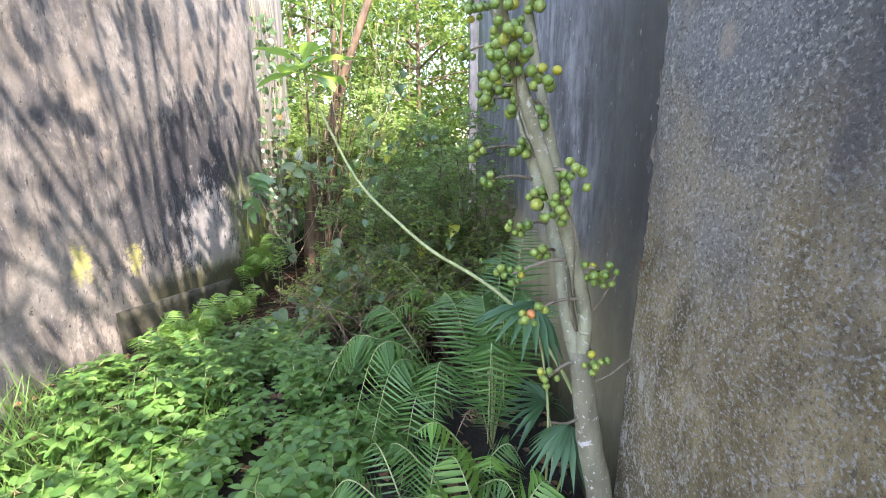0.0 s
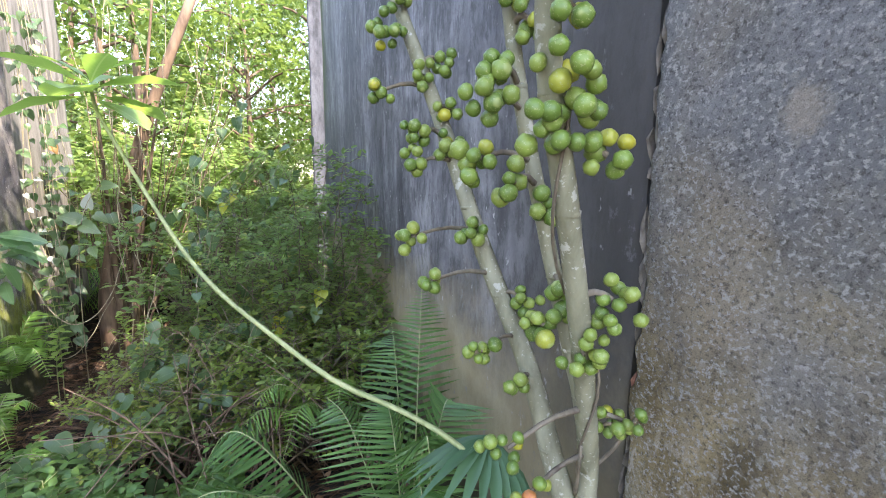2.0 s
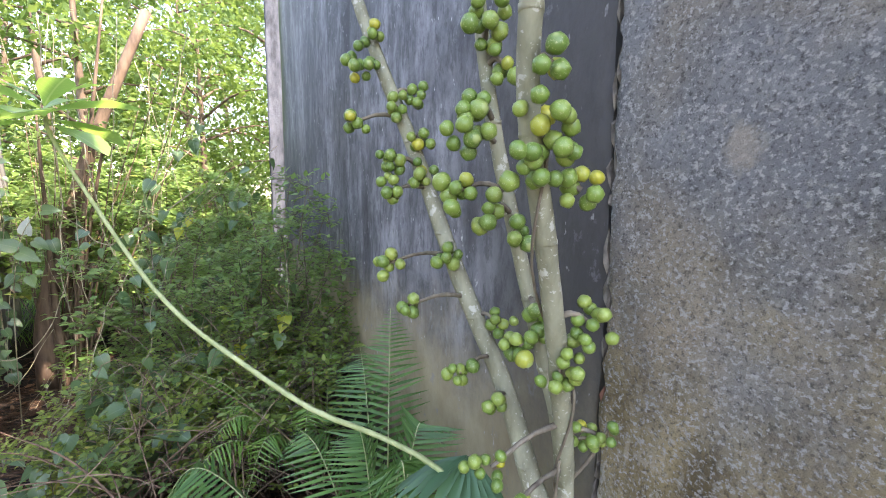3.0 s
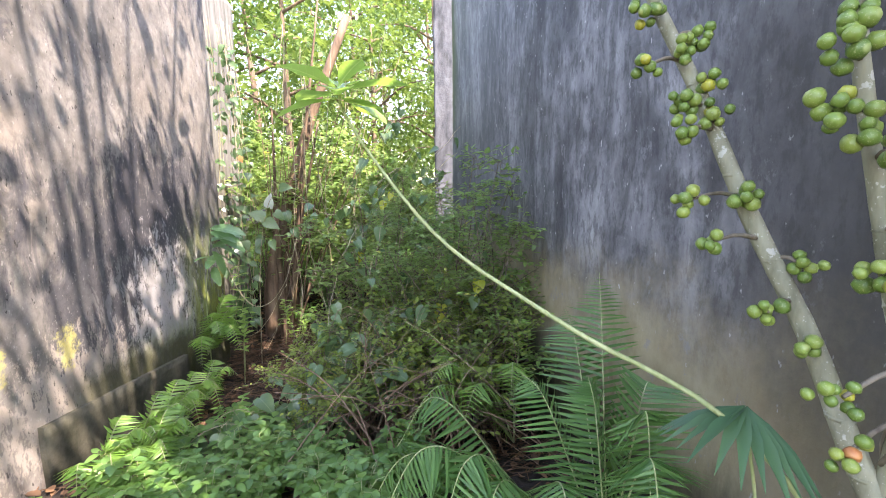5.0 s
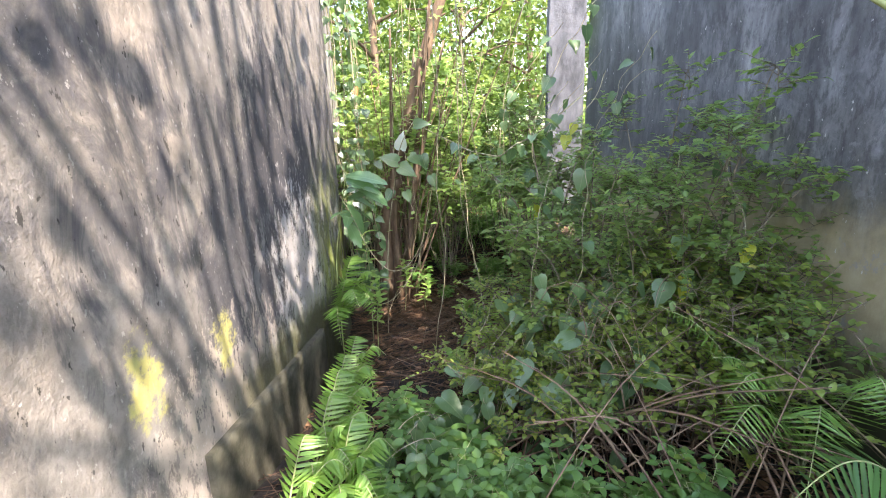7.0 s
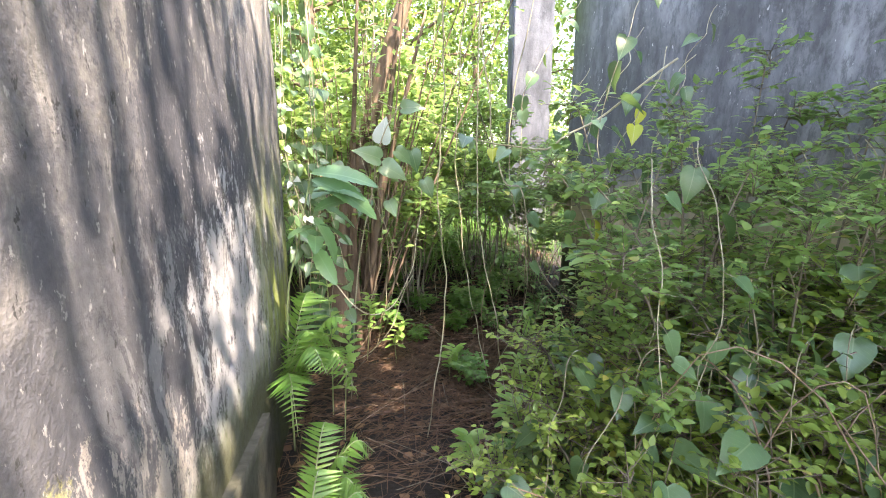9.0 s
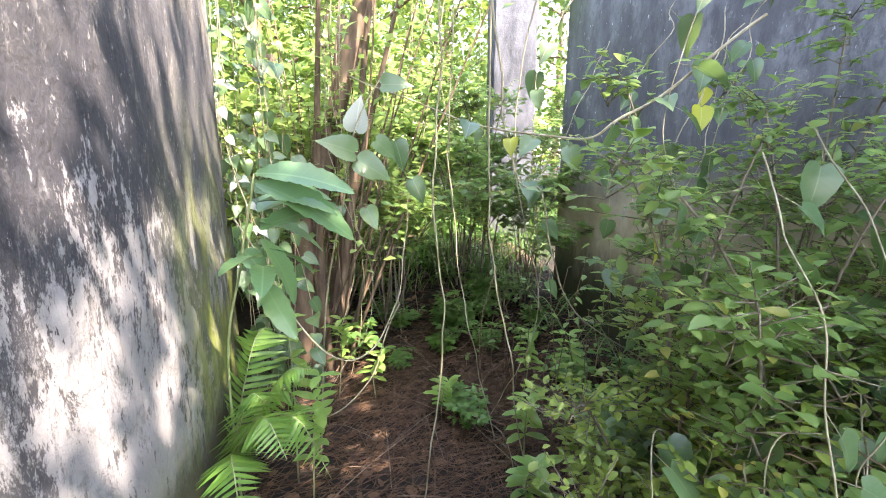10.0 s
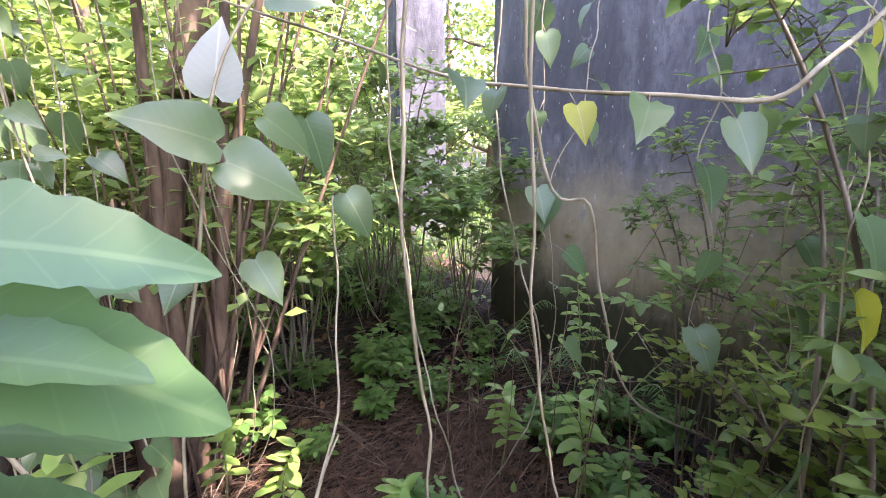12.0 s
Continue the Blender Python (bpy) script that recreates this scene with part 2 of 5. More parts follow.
    # band of shade above the sloping footing, painted in as dark colour
    slope = net.math("ADD", z, net.math("MULTIPLY", net.math("SUBTRACT", y, 2.62), 0.146))
    slope = net.math("ADD", slope, net.math("MULTIPLY", net.math("SUBTRACT", net.noise(5, 7, 0.7), 0.5), 0.35))
    footing_shade = net.math("MULTIPLY", net.math("SUBTRACT", 1.0, net.band(slope, 0.40, 0.56)), net.band(y, 2.55, 2.95))
    col = net.mix(net.math("MULTIPLY", footing_shade, 0.9), col, net.mix(net.noise(22, 5, 0.7), (0.018, 0.019, 0.010), (0.075, 0.075, 0.035)))
    t.links.new(col, b.inputs["Base Color"])
    b.inputs["Roughness"].default_value = 0.88
    n1 = net.bump(net.noise(7, 7, 0.65, net.where((1, 1, 0.8))), 0.6, 0.02)
    n2 = net.bump(net.noise(80, 5, 0.7), 0.5, 0.006, n1)
    t.links.new(net.bump(flake, 0.7, 0.006, n2), b.inputs["Normal"])
    return mat


def wall_near_material():
    """Coarse roughcast with aggregate, blue-grey above and brown with algae below."""
    mat, t, b = nodes_of("roughcast_concrete")
    net = Net(t)
    y, z = net.axis(1), net.axis(2)
    grain = net.noise(125, 6, 0.8)
    cloud = net.noise(2.8, 6, 0.65)
    col = net.mix(net.ramp(cloud, [(0.36, 0.0), (0.64, 1.0)]), (0.19, 0.186, 0.184), (0.40, 0.385, 0.37))
    up = net.math("ADD", z, net.math("MULTIPLY", net.math("SUBTRACT", net.noise(3.0, 6, 0.65), 0.5), 1.1))
    brown = net.mix(net.ramp(net.noise(8, 7, 0.72, net.where((1, 1, 0.55))), [(0.36, 0.0), (0.64, 1.0)]), (0.20, 0.135, 0.046), (0.66, 0.50, 0.26))
    col = net.mix(net.math("MULTIPLY", net.math("SUBTRACT", 1.0, net.band(up, 0.95, 1.60)), 0.95), col, brown)
    tan = net.noise(2.1, 4, 0.55)
    col = net.mix(net.ramp(tan, [(0.52, 0.0), (0.66, 0.7)]), col, (0.52, 0.41, 0.28))
    edge = net.math("MULTIPLY", net.band(y, 0.50, 1.08), net.math("SUBTRACT", 1.0, net.band(up, 0.35, 1.0)))
    col = net.mix(net.math("MULTIPLY", edge, 0.7), col, (0.085, 0.065, 0.018))
    col = net.mix(net.ramp(net.noise(58, 6, 0.75), [(0.34, 0.5), (0.42, 0.0)]), col, (0.07, 0.064, 0.056))
    col = net.mix(net.ramp(net.noise(44, 5, 0.7, net.where((1.1, 1, 1.2))), [(0.57, 0.0), (0.66, 0.5)]), col, (0.60, 0.55, 0.46))
    col = net.mix(net.ramp(net.noise(115, 5, 0.75), [(0.38, 0.65), (0.48, 0.0)]), col, (0.060, 0.054, 0.046))
    col = net.mix(net.ramp(net.noise(95, 4, 0.7, net.where((1, 1.1, 1.3))), [(0.53, 0.0), (0.62, 0.9)]), col, (0.66, 0.63, 0.58))
    # a rubbed tan patch
    for cy, cz, ry, rz in ((0.905, 1.542, 0.030, 0.040),):
        dy = net.math("DIVIDE", net.math("SUBTRACT", y, cy), ry)
        dz = net.math("DIVIDE", net.math("SUBTRACT", z, cz), rz)
        d = net.math("ADD", net.math("MULTIPLY", dy, dy), net.math("MULTIPLY", dz, dz))
        d = net.math("ADD", d, net.math("MULTIPLY", net.math("SUBTRACT", net.noise(34, 6, 0.75), 0.5), 3.5))
        col = net.mix(net.math("MULTIPLY", net.math("SUBTRACT", 1.0, net.band(d, 0.0, 1.4)), 0.65), col, (0.60, 0.50, 0.38))
    # broad dark streaks of algae high on the wall, pale rubbed scuffs lower down
    streak = net.ramp(net.noise(1.7, 6, 0.65, net.where((1, 1.3, 0.45)), 0.5), [(0.50, 0.0), (0.64, 0.75)])
    col = net.mix(net.math("MULTIPLY", streak, net.band(z, 0.7, 1.5)), col, (0.085, 0.088, 0.105))
    scuff = net.ramp(net.noise(6, 8, 0.75, net.where((1, 1, 0.6)), 0.4), [(0.58, 0.0), (0.66, 0.6)])
    col = net.mix(net.math("MULTIPLY", scuff, net.math("SUBTRACT", 1.0, net.band(z, 0.6, 1.3))), col, (0.62, 0.53, 0.38))
    # flaked limewash near the joint
    fl = net.ramp(net.noise(22, 8, 0.8, net.where((1, 1, 0.5))), [(0.545, 0.0), (0.56, 1.0)])
    fl = net.math("MULTIPLY", fl, net.math("MULTIPLY", net.band(y, 0.72, 0.98), net.math("SUBTRACT", 1.0, net.band(z, 0.75, 1.05))))
    col = net.mix(fl, col, (0.72, 0.66, 0.56))
    t.links.new(col, b.inputs["Base Color"])
    b.inputs["Roughness"].default_value = 0.85
    n1 = net.bump(net.noise(9, 5, 0.65), 0.7, 0.03)
    n1 = net.bump(net.noise(38, 5, 0.7), 0.8, 0.02, n1)
    t.links.new(net.bump(grain, 0.95, 0.018, n1), b.inputs["Normal"])
    return mat


def wall_far_material():
    """Smooth render, blackened with vertical runs, over a pale worn band at the foot."""
    mat, t, b = nodes_of("blackened_render")
    net = Net(t)
    y, z = net.axis(1), net.axis(2)
    runs = net.math("ADD", net.math("MULTIPLY", net.noise(3.4, 5, 0.55, net.where((1, 1.2, 0.30)), 0.9), 0.62), net.math("MULTIPLY", net.noise(9.0, 8, 0.75, net.where((1, 1, 0.7)), 0.5), 0.38))
    cloud = net.noise(0.9, 3, 0.6)
    f = net.math("ADD", runs, net.math("MULTIPLY", net.math("SUBTRACT", cloud, 0.5), 0.6))
    col = net.ramp(f, [(0.34, (0.055, 0.055, 0.060)), (0.48, (0.13, 0.13, 0.138)), (0.58, (0.25, 0.25, 0.262)), (0.72, (0.45, 0.45, 0.46))])
    col = net.mix(net.ramp(net.noise(23, 6, 0.75, net.where((1, 1, 0.4))), [(0.40, 0.6), (0.52, 0.0)]), col, (0.045, 0.045, 0.05))
    # darker towards the near end, beside the joint
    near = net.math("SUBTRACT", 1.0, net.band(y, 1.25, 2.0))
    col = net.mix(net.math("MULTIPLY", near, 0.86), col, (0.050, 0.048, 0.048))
    far = net.band(y, 3.3, 4.6)
    col = net.mix(net.math("MULTIPLY", far, 0.5), col, (0.095, 0.097, 0.112))
    up = net.math("ADD", z, net.math("MULTIPLY", net.math("SUBTRACT", net.noise(2.6, 8, 0.74), 0.5), 0.85))
    pale = net.mix(net.noise(8, 6, 0.7, net.where((1, 1, 0.7))), (0.23, 0.165, 0.065), (0.60, 0.52, 0.35))
    col = net.mix(net.math("MULTIPLY", net.math("SUBTRACT", 1.0, net.band(up, 0.60, 1.18)), 0.88), col, pale)
    col = net.mix(net.ramp(net.noise(11, 7, 0.75, net.where((1, 1, 0.7))), [(0.60, 0.0), (0.64, 0.6)]), col, (0.26, 0.26, 0.27))
    col = net.mix(net.ramp(net.noise(40, 3, 0.6, net.where((1, 1, 0.5))), [(0.68, 0.0), (0.73, 0.9)]), col, (0.55, 0.54, 0.53))
    # dark green-brown towards the foot, below a ragged line
    foot_z = net.math("ADD", z, net.math("MULTIPLY", net.math("SUBTRACT", net.noise(3.1, 8, 0.74, net.where((1, 1.6, 0.6))), 0.5), 0.8))
    col = net.mix(net.math("SUBTRACT", 1.0, net.band(foot_z, 0.08, 0.58)), col, net.mix(net.noise(14, 5, 0.7), (0.014, 0.016, 0.008), (0.075, 0.075, 0.03)))
    # near end darkened once more, over the pale foot as well
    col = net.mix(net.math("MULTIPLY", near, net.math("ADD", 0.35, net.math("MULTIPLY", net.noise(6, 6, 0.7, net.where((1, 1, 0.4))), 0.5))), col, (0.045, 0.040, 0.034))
    top = net.band(y, 5.6, 6.1)
    col = net.mix(net.math("MULTIPLY", top, net.band(z, 1.7, 2.4)), col, (0.05, 0.07, 0.018))
    t.links.new(col, b.inputs["Base Color"])
    b.inputs["Roughness"].default_value = 0.72
    n1 = net.bump(net.noise(4, 5, 0.6, net.where((1, 1, 0.4))), 0.5, 0.02)
    t.links.new(net.bump(net.noise(75, 4, 0.65), 0.35, 0.004, n1), b.inputs["Normal"])
    return mat


def plain_material(name, a, c, scale=8.0, rough=0.85, bump=0.4, bump_scale=40.0, dist=0.006, stretch=(1, 1, 1)):
    mat, t, b = nodes_of(name)
    net = Net(t)
    col = net.mix(net.ramp(net.noise(scale, 6, 0.65, net.where(stretch)), [(0.33, 0.0), (0.67, 1.0)]), a, c)
    col = net.mix(net.math("MULTIPLY", net.noise(scale * 9, 3, 0.6), 0.5), col, tuple(q * 0.45 for q in a))
    t.links.new(col, b.inputs["Base Color"])
    b.inputs["Roughness"].default_value = rough
    t.links.new(net.bump(net.noise(bump_scale, 5, 0.65), bump, dist), b.inputs["Normal"])
    return mat


def fig_material():
    mat, t, b = nodes_of("fig_skin")
    net = Net(t)
    info = t.nodes.new("ShaderNodeObjectInfo")
    col = net.ramp(info.outputs["Random"], [(0.0, (0.11, 0.19, 0.035)), (0.5, (0.18, 0.275, 0.05)), (0.90, (0.27, 0.34, 0.07)), (0.97, (0.46, 0.42, 0.04))])
    col = net.mix(net.ramp(net.noise(420, 2, 0.5), [(0.60, 0.0), (0.66, 0.7)]), col, (0.42, 0.45, 0.22))
    col = net.mix(net.math("MULTIPLY", net.noise(90, 3), 0.45), col, (0.05, 0.10, 0.015))
    tip = net.band(net.axis(2), 0.0098, 0.0118)
    col = net.mix(tip, col, (0.30, 0.36, 0.12))
    t.links.new(col, b.inputs["Base Color"])
    b.inputs["Roughness"].default_value = 0.38
    b.inputs["Subsurface Weight"].default_value = 0.0
    t.links.new(net.bump(net.noise(250, 3, 0.5), 0.3, 0.001), b.inputs["Normal"])
    return mat


M_WALL_L, M_WALL_N, M_WALL_F = wall_left_material(), wall_near_material(), wall_far_material()
M_LEDGE = plain_material("footing_concrete", (0.02, 0.022, 0.011), (0.14, 0.133, 0.10), 6.0, bump=0.7)
M_PILLAR = plain_material("grey_pillar_render", (0.045, 0.048, 0.055), (0.20, 0.205, 0.225), 7.0, stretch=(1, 1, 0.35), bump=0.8)
M_PLASTER2 = plain_material("dull_plaster", (0.075, 0.072, 0.064), (0.32, 0.305, 0.28), 9.0, stretch=(1, 1.5, 0.12))
M_SOIL = plain_material("damp_soil", (0.010, 0.0075, 0.006), (0.045, 0.032, 0.024), 6.0, bump=0.9, bump_scale=55, dist=0.02)
M_RUBBLE = plain_material("broken_mortar", (0.07, 0.055, 0.04), (0.38, 0.33, 0.27), 14.0, bump=0.8)
M_BRICK = plain_material("old_brick", (0.22, 0.09, 0.055), (0.36, 0.17, 0.11), 14.0, bump=0.8)
M_FIG = fig_material()
M_RIPE = plain_material("ripe_fig_skin", (0.50, 0.16, 0.05), (0.60, 0.28, 0.10), 60.0, 0.4, 0.2)
M_FIGBARK = bark_material("pale_fig_bark", (0.17, 0.165, 0.105), (0.33, 0.325, 0.225), (0.50, 0.49, 0.42))
M_LICHENBARK = bark_material("lichened_fig_bark", (0.13, 0.12, 0.08), (0.30, 0.285, 0.20), (0.58, 0.54, 0.53), 0.55)
M_TWIG = bark_material("twig_bark", (0.09, 0.07, 0.05), (0.26, 0.22, 0.16))
M_TRUNK = bark_material("brown_bark", (0.07, 0.045, 0.030), (0.24, 0.165, 0.11), None, 0.5)
M_GREENSTEM = bark_material("green_stem", (0.20, 0.25, 0.09), (0.40, 0.44, 0.22), None, 1.0, 0.55)
M_LIANA = bark_material("pale_liana", (0.20, 0.17, 0.10), (0.46, 0.42, 0.29))
M_STRAW = plain_material("dead_straw", (0.065, 0.032, 0.02), (0.27, 0.165, 0.10), 20.0, bump=0.1)
M_DEADTWIG = plain_material("dead_twig", (0.11, 0.062, 0.042), (0.40, 0.28, 0.19), 14.0, bump=0.1)
M_DEADLEAF = leaf_material("dead_leaf", (0.09, 0.05, 0.03), (0.30, 0.17, 0.09), (0.3, 0.15, 0.06), 0.7, 0.15)
M_HERB = leaf_material("herb_leaf", (0.045, 0.13, 0.035), (0.17, 0.32, 0.085), (0.35, 0.60, 0.08))
M_FERN = leaf_material("fern_leaf", (0.04, 0.12, 0.035), (0.14, 0.28, 0.085), (0.25, 0.50, 0.08))
M_FERNB = leaf_material("young_fern_leaf", (0.10, 0.24, 0.05), (0.20, 0.36, 0.08), (0.45, 0.70, 0.10))
M_SHRUB = leaf_material("shrub_leaf", (0.075, 0.17, 0.045), (0.30, 0.44, 0.14), (0.45, 0.62, 0.18), glow=0.5, spots=(0.50, 0.46, 0.12))
M_VINE = leaf_material("vine_leaf", (0.07, 0.14, 0.06), (0.20, 0.30, 0.13), (0.35, 0.55, 0.12), 0.36, 0.35, spots=(0.42, 0.42, 0.08))
M_HEART = leaf_material("heart_leaf", (0.055, 0.12, 0.055), (0.13, 0.215, 0.095), (0.26, 0.44, 0.11), 0.32, 0.28, vein=(0.17, 0.25, 0.12))
M_HEARTY = leaf_material("yellowing_leaf", (0.40, 0.46, 0.05), (0.52, 0.52, 0.07), (0.7, 0.7, 0.08), 0.4, 0.45, vein=(0.55, 0.58, 0.2))
M_PALELEAF = leaf_material("pale_leaf_blade", (0.50, 0.56, 0.50), (0.60, 0.65, 0.58), (0.5, 0.6, 0.4), 0.5, 0.25, vein=(0.7, 0.74, 0.66))
M_BIG = leaf_material("broad_leaf", (0.08, 0.19, 0.075), (0.135, 0.26, 0.105), (0.30, 0.55, 0.15), 0.35, 0.25, vein=(0.155, 0.28, 0.12))
M_PALM = leaf_material("fan_leaf", (0.05, 0.125, 0.06), (0.10, 0.20, 0.09), (0.2, 0.4, 0.12), 0.38, 0.25)
M_TREE = leaf_material("tree_leaf", (0.035, 0.085, 0.022), (0.145, 0.225, 0.055), (0.36, 0.50, 0.10), 0.42, 0.42)
M_CANOPY = leaf_material("canopy_leaf", (0.05, 0.11, 0.025), (0.10, 0.19, 0.05), (0.3, 0.5, 0.08), 0.45, 0.35)
M_TANGLE = leaf_material("tangle_leaf", (0.10, 0.18, 0.035), (0.36, 0.46, 0.11), (0.50, 0.66, 0.14), glow=0.5, spots=(0.52, 0.46, 0.12))
M_GRASS = leaf_material("grass_blade", (0.07, 0.17, 0.04), (0.16, 0.30, 0.08), (0.35, 0.55, 0.1), 0.5, 0.35)


# ---- the setting ----
def smooth(a, b, x):
    u = min(1.0, max(0.0, (x - a) / (b - a)))
    return u * u * (3 - 2 * u)


def ground_z(x, y):
    """Height of the ground: level by the entrance, a hollow between the walls, rising beyond."""
    h = -0.27 * smooth(2.1, 3.4, y) + 0.38 * smooth(5.2, 7.2, y) - 0.05 * smooth(9, 16, y)
    h += 0.14 * smooth(-1.2, -1.95, x) * smooth(0.8, 2.0, y) * (1 - smooth(3.0, 4.2, y))
    return h + 0.035 * noise.noise(Vector((x * 2.3, y * 2.3, 0))) + 0.012 * noise.noise(Vector((x * 11, y * 11, 3)))


def wall_block(name, x_face, y0, y1, z0, z1, thick, side, material, toe=0.0, rough=0.006, label="", round_end=0.0, broken=False, step=0.05, pebble=0.0, fall=0.0):
    """An upright slab whose seen face is a slightly uneven grid. side: +1 faces +x, -1 faces -x. toe: shift of the far end in x."""
    w = Build()
    ny, nz = max(4, int((y1 - y0) / step)), max(4, int((z1 - z0) / (step * 1.2)))
    face = []
    for i in range(ny + 1):
        y = y0 + (y1 - y0) * i / ny
        for k in range(nz + 1):
            z = z0 + (z1 - z0) * k / nz
            d = rough * (noise.noise(Vector((y * 1.7, z * 1.7, x_face))) * 1.6 + 0.5 * noise.noise(Vector((y * 7, z * 7, x_face))))
            if pebble:
                q = Vector((y, z, 0.3))
                d += pebble * (noise.noise(q * 55) + 0.8 * noise.noise(q * 95) + 0.7 * min(0.0, noise.noise(q * 33) + 0.5))
            if round_end:
                e = max(0.0, y - (y1 - round_end))
                d -= round_end - math.sqrt(max(0.0, round_end ** 2 - e ** 2)) if e < round_end else round_end
            ragged = 0.016 * noise.noise(Vector((z * 6, z * 21, x_face))) + 0.008 * noise.noise(Vector((z * 37, 2, x_face))) if broken and i == ny else 0.0
            z += fall * (y - y0) * k / nz
            face.append((x_face + toe * i / ny + side * (d - (0.006 if broken and i == ny else 0)), y + ragged, z))
    q = []
    for i in range(ny):
        for k in range(nz):
            a, b = i * (nz + 1) + k, (i + 1) * (nz + 1) + k
            q.append((a, b, b + 1, a + 1) if side > 0 else (a, a + 1, b + 1, b))
    w.add(face, q)
    back0, back1 = x_face - side * thick, x_face + toe - side * thick
    n = len(face)
    rim = [i * (nz + 1) for i in range(ny + 1)]
    top = [i * (nz + 1) + nz for i in range(ny + 1)]
    w.add([(back0, y0, z0), (back1, y1, z0), (back1, y1, z1 + fall * (y1 - y0)), (back0, y0, z1)], [(0, 1, 2, 3)])
    a, b, c, d = n, n + 1, n + 2, n + 3
    w.f.append(tuple([*top, c, d]))
    w.f.append(tuple([*reversed(rim), a, b][::-1]))
    w.f.append(tuple([*range(0, nz + 1), d, a]))
    w.f.append(tuple([*range(ny * (nz + 1), (ny + 1) * (nz + 1)), c, b]))
    ob = new(name, w.mesh(name, material, True))
    me = ob.data
    for p in me.polygons:
        if len(p.vertices) > 4 or p.index == len(q):
            p.use_smooth = False
    bm = bmesh.new()
    bm.from_mesh(me)
    bmesh.ops.recalc_face_normals(bm, faces=bm.faces)
    bm.to_mesh(me)
    bm.free()
    return tagged(ob, label, "wall", kind="structure")


def ground():
    w = Build()
    n = 110
    xs = [math.copysign(abs(u) ** 2.6 * 60 + abs(u) * 4, u) for u in np.linspace(-1, 1, n)]
    ys = [3 + math.copysign(abs(u) ** 2.6 * 60 + abs(u) * 5, u) for u in np.linspace(-1, 1, n)]
    w.add([(x, y, ground_z(x, y)) for x in xs for y in ys],
          [(i * n + k, (i + 1) * n + k, (i + 1) * n + k + 1, i * n + k + 1) for i in range(n - 1) for k in range(n - 1)])
    return tagged(new("ground", w.mesh("ground", M_SOIL)), "damp dark soil with leaf litter and low weeds", "ground", kind="structure")


ground()
LX, LTOE = -2.11, 0.16
wall_block("wall_west", LX + 0.07, 0.3, 4.82, -0.5, 3.1, 0.5, 1, M_WALL_L, 0.10, 0.007, "weathered pale plaster wall with black algae streaks", 0.06)
wall_block("wall_west_far", -2.27, 4.86, 6.6, -0.5, 3.6, 0.4, 1, M_PLASTER2, 0.05, 0.012, "dull streaked plaster wall set back behind creepers")
wall_block("wall_east_near", 0.545, -0.35, 1.160, -0.5, 3.5, 0.5, -1, M_WALL_N, 0.0, 0.010, "rough grey-brown roughcast concrete wall with algae", broken=True, step=0.011, pebble=0.0019)
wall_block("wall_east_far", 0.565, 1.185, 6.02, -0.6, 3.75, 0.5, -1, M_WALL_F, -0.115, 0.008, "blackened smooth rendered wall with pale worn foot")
wall_block("ledge_west", -1.968, 2.50, 3.85, -0.45, 0.348, 0.20, 1, M_LEDGE, 0.036, 0.012, "pale concrete footing ledge along the plaster wall", fall=-0.146)


def joint():
    """The broken open joint between the two concrete walls: mortar crumbs and a bit of brick."""
    random.seed(5)
    root = thing("wall_joint", "open vertical joint with crumbling mortar and brick", "joint")
    tagged(root, kind="structure")
    for i in range(52):
        z = 0.25 + i * 0.045 + rnd(-0.02, 0.02)
        if random.random() < 0.35:
            continue
        w = Build()
        bm = bmesh.new()
        bmesh.ops.create_icosphere(bm, subdivisions=1, radius=1)
        s = Vector((rnd(0.010, 0.018), rnd(0.005, 0.010), rnd(0.018, 0.05)))
        w.add([(v.co.x * s.x * rnd(0.5, 1.3), v.co.y * s.y * rnd(0.4, 1.4), v.co.z * s.z * rnd(0.6, 1.3)) for v in bm.verts],
              [tuple(v.index for v in f.verts) for f in bm.faces])
        bm.free()
        brick = 0.93 < z < 1.07
        ob = part("brick_bit" if brick else "mortar_crumb", w, M_BRICK if brick else M_RUBBLE, root, smooth=False)
        ob.location = (0.558 + rnd(-0.004, 0.010), (1.166 if i % 2 else 1.180) + rnd(-0.005, 0.005), z)


joint()


def pillar():
    """A square rendered post with chamfered corners."""
    bm = bmesh.new()
    bmesh.ops.create_cube(bm, size=1)
    bmesh.ops.scale(bm, vec=(0.48, 0.42, 4.6), verts=bm.verts)
    bmesh.ops.bevel(bm, geom=[e for e in bm.edges if abs(e.verts[0].co.z - e.verts[1].co.z) > 1], offset=0.02, segments=2, affect="EDGES")
    bmesh.ops.subdivide_edges(bm, edges=[e for e in bm.edges if abs(e.verts[0].co.z - e.verts[1].co.z) > 1], cuts=40)
    for v in bm.verts:
        d = noise.noise(v.co * 3.1) * 0.012
        v.co.x += d
        v.co.y += d * 0.7
    me = bpy.data.meshes.new("shaft")
    bm.to_mesh(me)
    bm.free()
    me.materials.append(M_PILLAR)
    root = thing("pillar", "weathered grey rendered pillar standing among vines", "pillar", (0.69, 7.55, 2.15))
    root.rotation_euler.z = radians(-14)
    part("shaft", me, M_PILLAR, root)


pillar()


